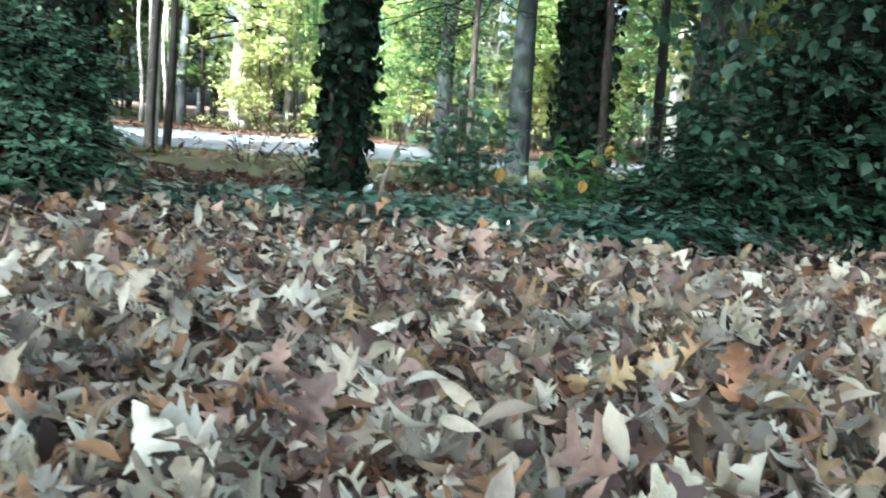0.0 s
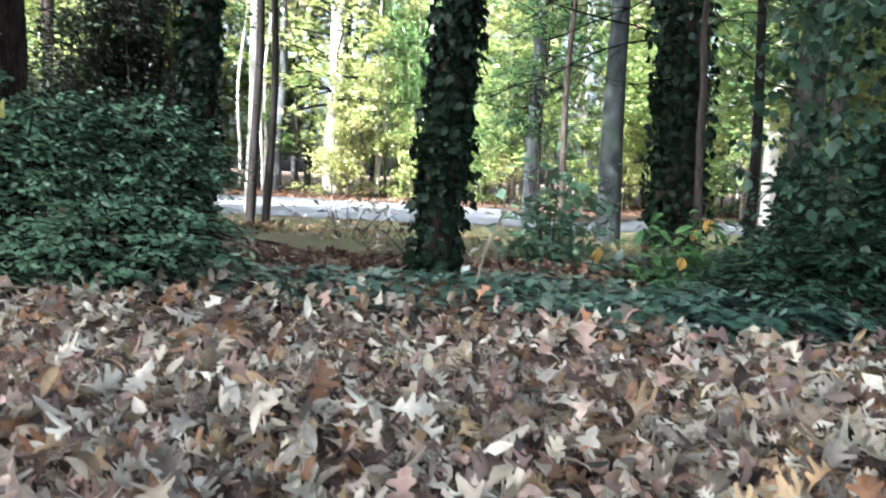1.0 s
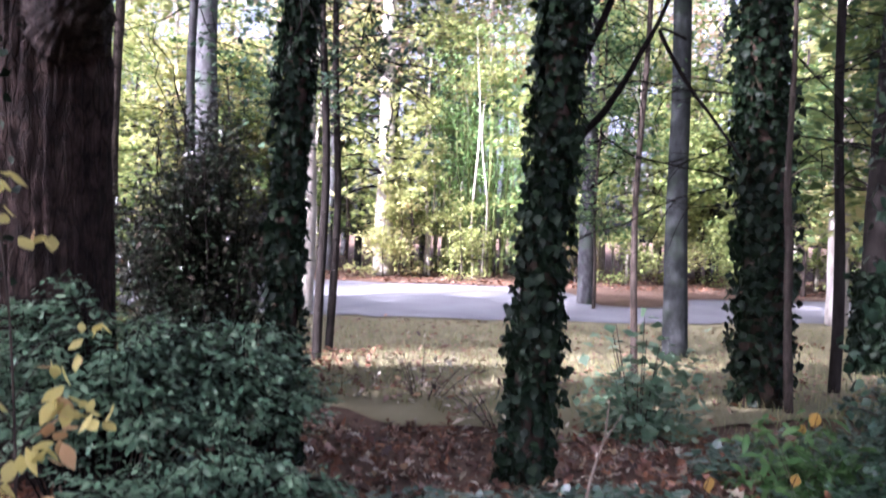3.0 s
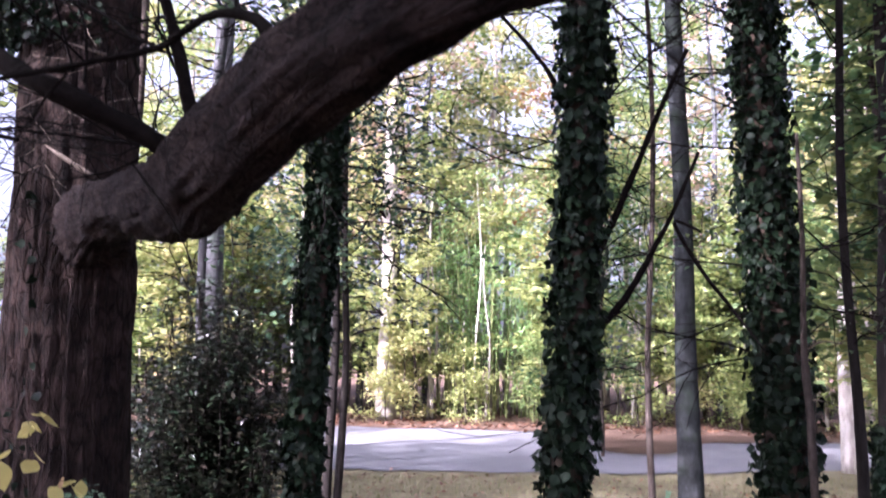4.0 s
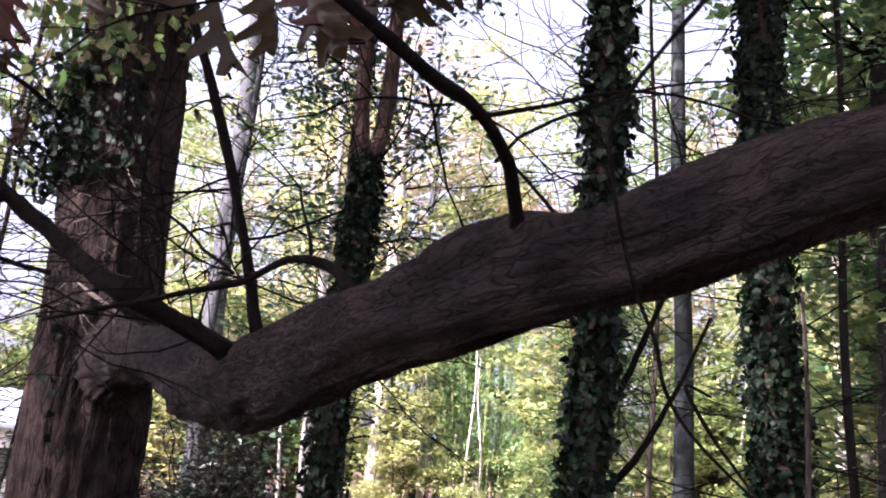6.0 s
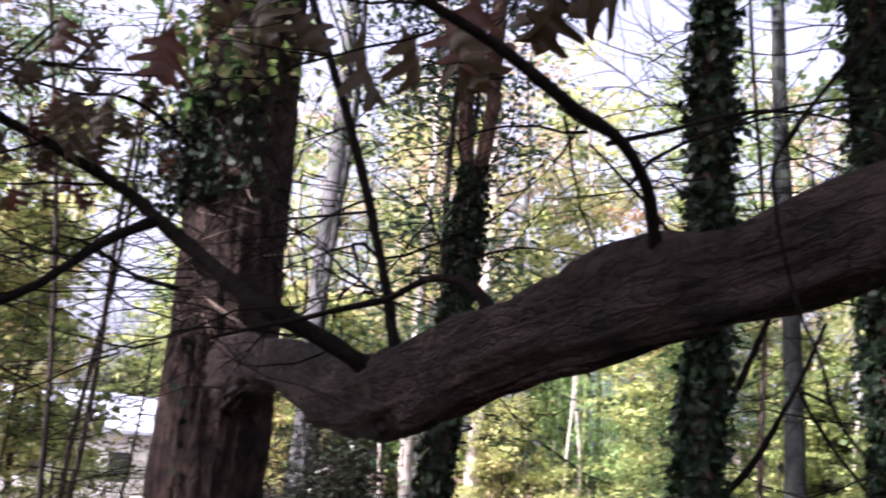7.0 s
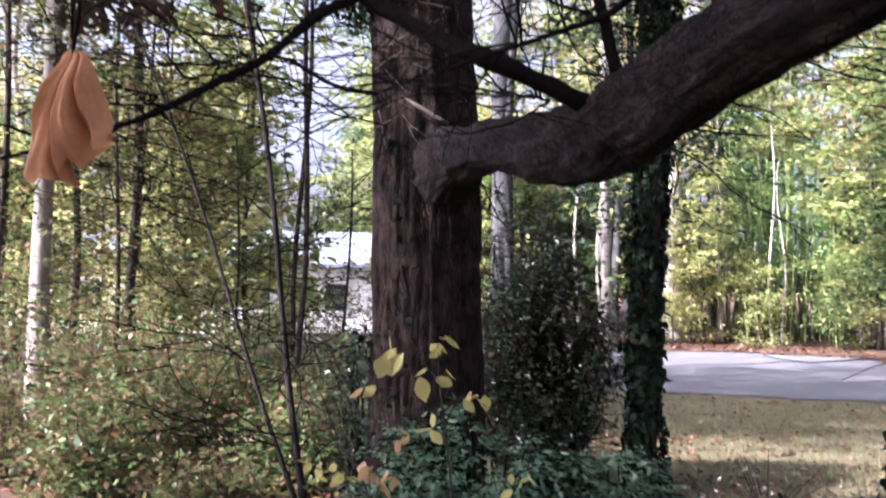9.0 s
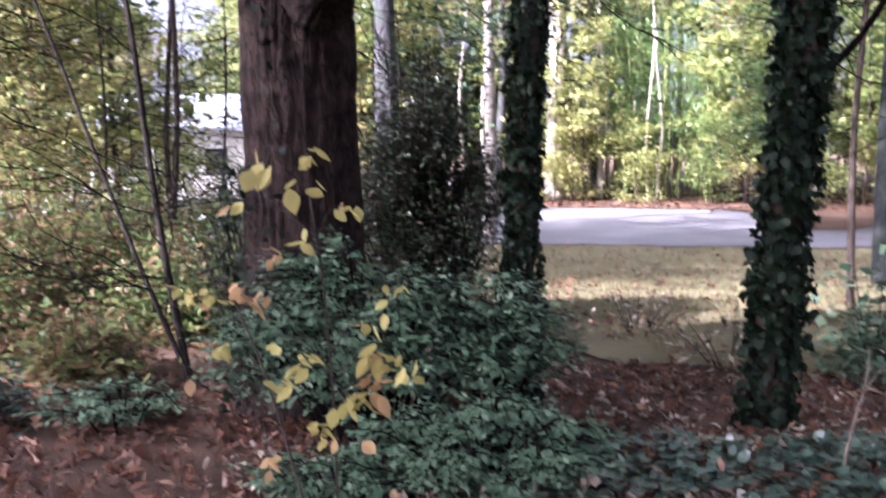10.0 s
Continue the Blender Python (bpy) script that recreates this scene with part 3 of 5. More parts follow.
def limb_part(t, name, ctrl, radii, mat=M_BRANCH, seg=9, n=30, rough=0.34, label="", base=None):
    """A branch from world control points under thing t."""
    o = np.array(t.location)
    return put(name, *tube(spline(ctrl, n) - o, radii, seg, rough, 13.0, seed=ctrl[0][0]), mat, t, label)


# the great oak and its long low limb
OX, OY = -3.22, 4.58
oak = thing("oak_tree", OX, OY, 0, "large old oak with rough brown bark and a long low limb", "tree")
zz = np.linspace(-0.22, 9, 210)
oak_line = np.column_stack([-0.015 * zz + 0.02 * np.sin(zz), -0.01 * zz, zz])
put("trunk", *tube(oak_line, [0.44, 0.345, 0.32, 0.312, 0.305, 0.30, 0.29, 0.28, 0.27, 0.26, 0.24, 0.22, 0.2], 132, 0.05, 1.2, 0.17), M_OAK, oak, "deeply furrowed brown trunk")
LIMB = [(-3.14, 4.56, 2.27), (-2.66, 3.9, 2.255), (-2.27, 3.4, 2.197), (-1.99, 3.0, 2.11), (-1.72, 2.6, 2.025), (-1.5, 2.3, 2.0), (-1.33, 2.05, 2.01), (-1.165, 1.885, 2.05), (-0.855, 1.6, 2.113), (-0.56, 1.505, 2.194), (-0.32, 1.39, 2.265), (0.01, 1.25, 2.33), (0.42, 1.1, 2.415), (1.1, 1.0, 2.55), (2.0, 0.9, 2.8), (3.1, 0.6, 3.15), (4.3, 0.1, 3.4)]
limb_line = spline(LIMB, 290)
limb_ob = put("limb", *tube(limb_line - np.array([OX, OY, 0]), [0.24, 0.122, 0.106, 0.102, 0.117, 0.107, 0.097, 0.091, 0.085, 0.079, 0.076, 0.077, 0.07, 0.065, 0.056, 0.04, 0.008], 72, 0.26, 6.0, 0.26, seed=2.0), M_LIMB, oak, "thick dark limb that sags and rises again")
lm = limb_ob.data
uvl = lm.uv_layers.new(name="bark")
vi = np.empty(len(lm.loops), np.int32)
lm.loops.foreach_get("vertex_index", vi)
run = np.concatenate([[0], np.cumsum(np.linalg.norm(np.diff(limb_line, axis=0), axis=1))])
row, col = np.minimum(vi // 72, len(run) - 1), vi % 72
uvl.data.foreach_set("uv", np.column_stack([col / 72 * 0.62, run[row]]).astype(np.float32).ravel())
limb_part(oak, "branch", [(-1.385, 2.07, 2.04), (-1.395, 2.05, 2.12), (-1.43, 2.02, 2.28), (-1.48, 2.0, 2.46), (-1.55, 1.96, 2.68), (-1.63, 1.9, 2.91), (-1.72, 1.85, 3.2)], [0.034, 0.016, 0.012, 0.012, 0.012, 0.011, 0.010, 0.009])
limb_part(oak, "branch", [(-0.775, 1.54, 2.13), (-0.785, 1.5, 2.21), (-0.80, 1.42, 2.28), (-0.84, 1.3, 2.312), (-0.89, 1.26, 2.333), (-0.94, 1.2, 2.355), (-0.99, 1.15, 2.383), (-1.05, 1.1, 2.405), (-1.2, 1.0, 2.47)], [0.034, 0.012, 0.009, 0.0095, 0.0095, 0.009, 0.008, 0.007, 0.006])
limb_part(oak, "branch", [(-1.10, 1.77, 2.08), (-1.115, 1.75, 2.155), (-1.17, 1.78, 2.198), (-1.25, 1.8, 2.208), (-1.34, 1.83, 2.172), (-1.39, 1.83, 2.158), (-1.446, 1.805, 2.138), (-1.502, 1.774, 2.113), (-1.586, 1.733, 2.083), (-1.68, 1.7, 2.05)], [0.034, 0.012, 0.009, 0.008, 0.0075, 0.007, 0.006, 0.005, 0.003])
limb_part(oak, "burl", [(-1.0, 1.74, 2.10), (-0.9, 1.62, 2.155), (-0.79, 1.55, 2.175), (-0.68, 1.52, 2.18), (-0.58, 1.5, 2.19)], [0.03, 0.052, 0.058, 0.05, 0.03], M_OAK, 30, 40)
limb_part(oak, "branch", [(-1.45, 2.4, 2.02), (-1.481, 2.341, 2.04), (-1.525, 2.222, 2.075), (-1.598, 2.179, 2.114), (-1.674, 2.133, 2.155), (-1.776, 2.097, 2.199), (-1.907, 2.166, 2.269), (-2.062, 2.243, 2.366), (-2.264, 2.289, 2.499), (-2.359, 2.253, 2.569), (-2.532, 2.183, 2.663), (-2.719, 2.13, 2.752), (-3.113, 1.953, 2.953), (-3.748, 1.694, 3.238)], [0.055, 0.036, 0.028, 0.025, 0.024, 0.024, 0.023, 0.024, 0.021, 0.019, 0.018, 0.016, 0.014, 0.01], n=60)
for ctrl, rad in (
    ([(-2.25, 2.29, 2.49), (-2.279, 2.178, 2.415), (-2.278, 2.073, 2.348), (-2.27, 1.87, 2.192), (-2.265, 1.66, 2.073), (-2.265, 1.501, 1.981), (-2.245, 1.35, 1.913), (-2.269, 1.176, 1.84), (-2.286, 1.058, 1.801)], [0.02, 0.017, 0.015, 0.012, 0.01, 0.008, 0.006, 0.004, 0.002]),
    ([(-3.4, 4.27, 2.7), (-3.6, 4.1, 2.74), (-3.8, 3.98, 2.87), (-3.95, 3.9, 2.9)], [0.014, 0.011, 0.008]),
    ([(-3.46, 4.2, 3.55), (-3.57, 4.0, 3.65), (-3.71, 3.85, 3.69), (-3.93, 3.65, 3.64), (-4.5, 3.3, 3.8)], [0.016, 0.012, 0.009, 0.006]),
):
    limb_part(oak, "branch", ctrl, rad, M_BRANCH, 10, 20)
limb_part(oak, "dead_twig", [(-2.86, 4.1, 2.46), (-3.02, 4.05, 2.56), (-3.12, 4.08, 2.62)], [0.013, 0.010, 0.004], M_TWIG, 6, 8, label="bleached dead stub")
limb_part(oak, "dead_twig", [(-2.86, 4.12, 3.08), (-3.02, 4.05, 3.12)], [0.008, 0.004], M_TWIG, 6, 8, label="bleached dead twig")

limb_part(oak, "hanging_twig", [(-0.56, 0.89, 2.27), (-0.66, 0.91, 2.14), (-0.67, 0.92, 2.08), (-0.65, 0.94, 1.99), (-0.63, 0.95, 1.94), (-0.62, 0.96, 1.9), (-0.59, 0.98, 1.86), (-0.52, 1.0, 1.8), (-0.46, 1.02, 1.76)], [0.0026, 0.002, 0.002, 0.0016, 0.0008], M_BRANCH, 6, 30, label="thin bare hanging twig")
# thin twigs off the oak's branches, joined
tw = []
for base, way, ln, r in [((-1.45, 2.08, 2.31), (-0.6, 0.5, 0.3), 0.9, 0.006), ((-1.60, 1.98, 2.16), (-0.3, 0.3, 0.8), 0.6, 0.004), ((-0.87, 1.52, 2.39), (0.8, 0.6, 0.4), 0.8, 0.005), ((-0.83, 1.56, 2.33), (0.5, 0.3, 0.6), 0.6, 0.004),
                         ((-0.95, 1.47, 2.44), (0.4, 0.5, -0.2), 0.5, 0.003), ((-1.24, 1.91, 2.25), (-0.3, 0.5, 0.5), 0.7, 0.005), ((-1.42, 1.94, 2.21), (-0.6, 0.6, 0.1), 0.8, 0.005)] + \
        [((-2.3 - 0.1 * k, 2.27 - 0.035 * k, 2.53 + 0.055 * k), (-0.7 + 0.2 * (k % 3), 0.3 - 0.3 * (k % 4), -0.4 + 0.3 * (k % 3)), 0.6, 0.0045) for k in range(8)] + \
        [((-2.275, 2.1 - 0.12 * k, 2.36 - 0.07 * k), (-0.8, 0.4 - 0.3 * (k % 4), -0.3 + 0.35 * (k % 3)), 0.5, 0.004) for k in range(8)] + \
        [((-3.3 + 0.02 * k, 4.2, 2.5 + 0.25 * k), (-0.9, -0.2 + 0.1 * k, 0.15), 1.3, 0.006) for k in range(6)]:
    line = wander(base, way, ln, 9, 0.16)
    tw.append(tube(line - np.array([OX, OY, 0]), [r, r * 0.3], 5, cap=False))
    for _ in range(3):
        q = line[rng.integers(2, 8)]
        tw.append(tube(wander(q, np.array(way) + rng.normal(0, 0.7, 3), ln * 0.45, 6, 0.18) - np.array([OX, OY, 0]), [r * 0.5, r * 0.2], 4, cap=False))
for ctrl, count, ln, r in (([(-1.45, 2.08, 2.31), (-1.58, 1.9, 3.1)], 9, 0.7, 0.004), ([(-0.87, 1.52, 2.39), (-1.3, 1.3, 2.62)], 9, 0.55, 0.003), ([(-1.3, 1.91, 2.24), (-2.1, 1.98, 2.04)], 14, 0.6, 0.003), ([(-1.7, 2.5, 2.15), (-2.9, 4.2, 2.7)], 14, 0.7, 0.004),
                           ([(-2.3, 2.27, 2.53), (-3.4, 1.83, 3.1)], 12, 0.6, 0.0035), ([(-2.275, 2.1, 2.36), (-2.26, 1.25, 1.87)], 13, 0.5, 0.003), ([(-3.3, 4.25, 2.3), (-3.35, 4.2, 3.6)], 14, 1.1, 0.005), ([(-2.95, 4.35, 2.4), (-2.95, 4.35, 3.7)], 11, 0.9, 0.004), ([(1.6, 0.95, 2.7), (4.3, 0.1, 3.4)], 26, 0.9, 0.005)):
    a, b = np.array(ctrl[0]), np.array(ctrl[1])
    for _ in range(count):
        line = wander(a + (b - a) * rng.random(), rng.normal(0, 1, 3) * np.array([1, 0.8, 0.55]) + np.array([-0.3, 0, 0.05]), ln * rng.uniform(0.5, 1.3), 9, 0.17)
        tw.append(tube(line - np.array([OX, OY, 0]), [r, r * 0.35], 4, cap=False))
        for _ in range(3):
            tw.append(tube(wander(line[rng.integers(2, 8)], line[-1] - line[0] + rng.normal(0, 0.5, 3) * ln, ln * 0.4, 5, 0.2) - np.array([OX, OY, 0]), [r * 0.5, r * 0.25], 4, cap=False))
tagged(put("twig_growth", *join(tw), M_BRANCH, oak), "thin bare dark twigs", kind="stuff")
# ivy cap high on the oak trunk
M_OAKIVY = leaf_mat("oak_ivy", [(0.03, 0.07, 0.02), (0.07, 0.14, 0.035), (0.13, 0.2, 0.055), (0.22, 0.15, 0.085), (0.05, 0.10, 0.03), (0.2, 0.23, 0.08)], 0.3, 0.45, 0.25, 0.2)
put("ivy", *ivy_on(oak_line, [0.34, 0.30, 0.27, 0.2], 1500, 0.425, 0.72, 0.075, rng, 0.26, radians(-150), 1.0), M_OAKIVY, oak, "shaggy ivy with some browned leaves")
put("ivy", *ivy_on(oak_line, [0.34, 0.30, 0.27, 0.2], 900, 0.45, 0.75, 0.07, rng, 0.14, radians(-85), 0.8), M_OAKIVY, oak, "shaggy ivy with some browned leaves")
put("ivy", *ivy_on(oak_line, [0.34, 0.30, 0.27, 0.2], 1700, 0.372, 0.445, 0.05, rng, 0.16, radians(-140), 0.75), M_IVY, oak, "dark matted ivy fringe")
for k in range(16):
    a = radians(rng.normal(-90, 38))
    b = np.array([OX + 0.31 * math.cos(a), OY - 0.04 + 0.31 * math.sin(a), rng.uniform(2.45, 3.5)])
    w = wander(b, (rng.normal(0.2, 0.8), -0.35, rng.normal(-0.2, 0.5)), rng.uniform(0.15, 0.42), 7, 0.09)
    put("dead_twig", *tube(w - np.array([OX, OY, 0]), [0.0032, 0.0012], 5, cap=False), M_TWIG, oak, "bleached dead twig")
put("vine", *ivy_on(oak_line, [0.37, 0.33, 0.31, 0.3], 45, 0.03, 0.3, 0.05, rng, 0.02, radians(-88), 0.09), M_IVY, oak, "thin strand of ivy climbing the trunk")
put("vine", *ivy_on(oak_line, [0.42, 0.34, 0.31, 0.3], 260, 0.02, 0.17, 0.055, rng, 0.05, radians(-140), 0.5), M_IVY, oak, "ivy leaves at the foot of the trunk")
# the oak's own crown, far overhead
cen = []
for k in range(360):
    a, rr = rng.uniform(0, 2 * math.pi), 6.5 * math.sqrt(rng.random())
    cen.append((rr * math.cos(a), rr * math.sin(a) - 0.5, rng.uniform(8.6, 12.5)))
crown_limbs = []
for k in range(9):
    a = k * 0.7
    crown_limbs.append(tube(wander((0, 0, 6.5 + 0.25 * k), (math.cos(a), math.sin(a), 0.75), 5.0, 12, 0.1), [0.11, 0.03], 7, cap=False))
tagged(put("crown_limb", *join(crown_limbs), M_LIMB, oak), "spreading upper limbs")
put("crown", *clumps(cen, 70, 0.6, 0.15, BROAD), M_FARGREEN, oak, "thinning green and yellow crown")

# leaves that hang near overhead
OAKS = [lobed_leaf([(w * 1.1 + 0.045 * min(1, 6 * y, 8 * (1 - y)), y) for w, y in RED_RIM], c, 0.25, t, 0.4) for c, t in ((0.12, 0.3), (0.25, -0.5), (-0.1, 0.6))]


def oak_spray(label, twig, leaves, size):
    """A twig with hanging lobed leaves, each its own mesh: place, heading and kind."""
    t = thing("oak_spray", *twig[-1], label, "branch")
    o = np.array(t.location)
    put("twig", *tube(spline(twig, 14) - o, [0.008, 0.004, 0.002], 6, cap=False), M_BRANCH, t)
    for k, (x, y, z, w) in enumerate(leaves):
        vv, ff = OAKS[k % 3]
        rot = np.array(Euler((radians(-66 - 14 * (k % 3)), radians(22 * (k % 5 - 2)), w)).to_matrix())
        put("leaf", vv @ rot.T * size * (0.85 + 0.12 * (k % 3)) + np.array([x, y, z]) - o, ff, M_RUSSET if k % 4 == 2 else M_OAKLEAF, t)
    return t


M_RUSSET = leaf_mat("russet_leaf", [(0.048, 0.016, 0.0096), (0.068, 0.0272, 0.0144)], 0.35, 0.5, 0.3, 0.3)
oak_spray("spray of drooping dark green oak leaves", [(-1.58, 1.9, 3.1), (-1.4, 1.65, 2.84), (-1.26, 1.5, 2.68), (-1.05, 1.44, 2.66), (-0.8, 1.46, 2.72)],
          [(-1.24, 1.44, 2.60, 0.9), (-1.14, 1.46, 2.61, -0.3), (-1.10, 1.44, 2.66, 0.5), (-0.95, 1.47, 2.68, 0.1), (-0.84, 1.50, 2.71, 0.7), (-1.34, 1.50, 2.64, 1.4), (-1.18, 1.52, 2.68, -0.8), (-0.99, 1.47, 2.72, 2.0)], 0.16)
oak_spray("spray of russet and green oak leaves", [(-2.2, 2.4, 3.3), (-1.9, 1.9, 2.95), (-1.6, 1.55, 2.78), (-1.5, 1.5, 2.74)],
          [(-1.51, 1.53, 2.70, 0.2), (-1.57, 1.52, 2.73, -0.5), (-1.79, 1.55, 2.70, 0.8), (-1.66, 1.6, 2.78, 1.6), (-1.72, 1.7, 2.82, -1.2)], 0.14)
for j in range(5):
    bx, by, bz = -2.3 - 0.3 * j, 1.75 + 0.12 * (j % 3), 2.62 + 0.10 * (j % 4)
    oak_spray("spray of russet and green oak leaves", [(bx - 0.5, by + 1.2, bz + 0.7), (bx - 0.3, by + 0.6, bz + 0.4), (bx, by, bz + 0.12)],
              [(bx + rng.uniform(-0.28, 0.28), by + rng.uniform(-0.05, 0.5), bz + rng.uniform(-0.02, 0.32), rng.uniform(-2, 2)) for _ in range(8)], 0.13)
for j in range(9):
    bx, by, bz = -2.45 - 0.115 * j + rng.uniform(-0.1, 0.1), 1.62 + 0.22 * (j % 4), 2.5 + 0.11 * (j % 5)
    oak_spray("spray of russet and green oak leaves", [(bx - 0.6, by + 1.0, bz + 0.9), (bx - 0.3, by + 0.5, bz + 0.45), (bx, by, bz + 0.12)],
              [(bx + rng.uniform(-0.3, 0.3), by + rng.uniform(-0.05, 0.45), bz + rng.uniform(-0.05, 0.34), rng.uniform(-2, 2)) for _ in range(7)], 0.10)
for j in range(8):
    bx, by, bz = -2.9 - 0.16 * j, 1.7 + 0.25 * (j % 3), 2.55 + 0.13 * (j % 4)
    oak_spray("spray of russet and green oak leaves", [(bx - 0.5, by + 0.9, bz + 0.8), (bx - 0.25, by + 0.45, bz + 0.4), (bx, by, bz + 0.12)],
              [(bx + rng.uniform(-0.3, 0.3), by + rng.uniform(-0.05, 0.5), bz + rng.uniform(-0.1, 0.34), rng.uniform(-2, 2)) for _ in range(8)], 0.11)
rust = thing("withered_leaf", -1.874, 0.952, 1.93, "withered orange-brown leaf hanging folded from a twig", "leaf")
fan, rows = 61, 24
u, w = np.meshgrid(np.linspace(0, 1, fan), np.linspace(0, 1, rows) ** 1.4, indexing="ij")
fall = np.interp(u, [0, 0.08, 0.2, 0.33, 0.42, 0.52, 0.62, 0.7, 0.78, 0.86, 0.93, 1], [0.15, 0.172, 0.165, 0.192, 0.18, 0.188, 0.15, 0.168, 0.115, 0.13, 0.14, 0.105]) * w
left_x = np.interp(fall, [0, 0.002, 0.01, 0.032, 0.09, 0.155, 0.192], [-0.004, -0.013, -0.022, -0.04, -0.085, -0.108, -0.1])
right_x = np.interp(fall, [0, 0.002, 0.01, 0.032, 0.09, 0.13, 0.19], [0.004, 0.013, 0.024, 0.028, 0.034, 0.042, 0.036])
lx = left_x + (right_x - left_x) * u
grow = np.minimum(1, fall / 0.05)
ly = np.interp(u, [0, 0.25, 0.46, 0.5, 0.54, 0.7, 0.78, 0.82, 0.9, 1], [-0.02, 0.024, 0.012, -0.045, 0.02, 0.022, -0.05, 0.02, 0.026, -0.02]) * grow + 0.02 * w ** 2 * np.sin(u * 8 + w * 5) + 0.004 * np.sin(u * 40 + w * 9) * w - 0.03 * w * w
lz = -fall
vv = np.stack([lx * 0.97 + ly * 0.24, lx * 0.24 - ly * 0.97, lz], -1).reshape(-1, 3)
i, j = np.meshgrid(np.arange(fan - 1), np.arange(rows - 1), indexing="ij")
b = (i * rows + j).ravel()
put("blade", vv, np.stack([b, b + rows, b + rows + 1, b + 1], -1), M_RUST, rust)
limb_part(rust, "stalk", [(-1.874, 0.952, 1.925), (-1.872, 0.96, 2.02), (-1.95, 1.0, 2.2), (-2.1, 1.3, 2.45), (-2.5, 1.8, 2.68), (-2.719, 2.13, 2.752)], [0.0022, 0.003, 0.004, 0.006], M_BRANCH, 6, 20)

# the ivy-covered trees
tL, lineL, _ = ivy_tree(-2.035, 4.95, (0.025, -0.035), 11.5, 0.062, 2300, 0.018, "slender forked tree wrapped in dark ivy", 0.05, fork=(0.3,), top=0.33)
tM, lineM, _ = ivy_tree(-0.695, 5.12, (0.040, -0.04), 11.5, 0.076, 6000, 0.042, "straight tree thickly wrapped in dark ivy", 0.062)
tR, lineR, _ = ivy_tree(1.02, 7.45, (-0.015, 0.02), 11.5, 0.135, 5600, 0.065, "broad trunk clad in very dark ivy", 0.075)
tB, _, _ = ivy_tree(3.36, 12.0, (0.03, 0.0), 12, 0.18, 1500, 0.06, "stout dark trunk with ivy at its foot", 0.09, top=0.12, mat=M_DARKBARK)
tS, lineS, _ = ivy_tree(1.95, 4.75, (0.02, 0.0), 11.5, 0.12, 3000, 0.2, "tree hidden under a shaggy mass of ivy", 0.09)
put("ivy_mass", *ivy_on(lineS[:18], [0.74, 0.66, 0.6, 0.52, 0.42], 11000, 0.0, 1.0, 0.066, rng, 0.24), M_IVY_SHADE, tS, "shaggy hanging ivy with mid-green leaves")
limb_part(tM, "branch", [(-0.62, 5.2, 1.6), (-0.5, 5.25, 1.77), (-0.37, 5.25, 1.91), (-0.25, 5.25, 2.08), (-0.13, 5.25, 2.3), (-0.05, 5.25, 2.45), (0.1, 5.2, 2.8)], [0.026, 0.02, 0.015, 0.01])
limb_part(tM, "branch", [(-0.55, 5.15, 2.1), (-0.47, 5.25, 2.21), (-0.35, 5.25, 2.47), (-0.23, 5.2, 2.75), (-0.11, 5.2, 3.04), (0.05, 5.2, 3.4)], [0.024, 0.018, 0.012])
limb_part(tM, "branch", [(-0.6, 5.05, 3.0), (-0.8, 4.9, 3.3), (-1.2, 4.7, 3.7)], [0.02, 0.012, 0.006])
limb_part(tM, "branch", [(0.1, 5.2, 2.35), (-0.04, 5.21, 2.4), (0.12, 5.28, 2.13), (0.25, 5.3, 1.96), (0.45, 5.35, 1.7)], [0.008, 0.012, 0.010, 0.006])
stick = thing("dead_stem", 1.16, 7.15, 0, "bare broken brown stem standing before the ivy trunk", "stem")
limb_part(stick, "stem", [(1.16, 7.12, -0.05), (1.13, 7.1, 0.6), (1.11, 7.08, 1.2), (1.08, 7.05, 1.8), (1.1, 7.05, 2.6), (1.09, 7.05, 3.4)], [0.035, 0.03, 0.028, 0.02, 0.015], M_STEM, 8, 20)
limb_part(stick, "twig", [(1.08, 7.05, 1.75), (1.2, 7.0, 1.82), (1.32, 6.95, 1.8)], [0.008, 0.004], M_TWIG, 5, 8)
limb_part(stick, "twig", [(1.1, 7.06, 1.4), (1.25, 7.0, 1.38)], [0.007, 0.003], M_TWIG, 5, 6)


def bare_twigs(t, line, z0, z1, n, reach, r=0.006):
    """Fine leafless side shoots all up a trunk, forked and drooping."""
    tw = []
    for _ in range(n):
        z = rng.uniform(z0, z1)
        a = rng.uniform(0, 2 * math.pi)
        base = np.array([np.interp(z, line[:, 2], line[:, 0]), np.interp(z, line[:, 2], line[:, 1]), z])
        ln = reach * rng.uniform(0.5, 1.25)
        w = wander(base, (math.cos(a), math.sin(a), rng.normal(0.25, 0.25)), ln, 10, 0.13, lift=-0.02)
        tw.append(tube(w, [r, r * 0.4], 5, cap=False))
        for _ in range(5):
            tw.append(tube(wander(w[rng.integers(2, 9)], w[-1] - w[0] + rng.normal(0, 0.55, 3) * ln, ln * rng.uniform(0.25, 0.5), 6, 0.18), [r * 0.5, r * 0.25], 4, cap=False))
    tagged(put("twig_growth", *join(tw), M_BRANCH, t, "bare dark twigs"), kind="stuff")


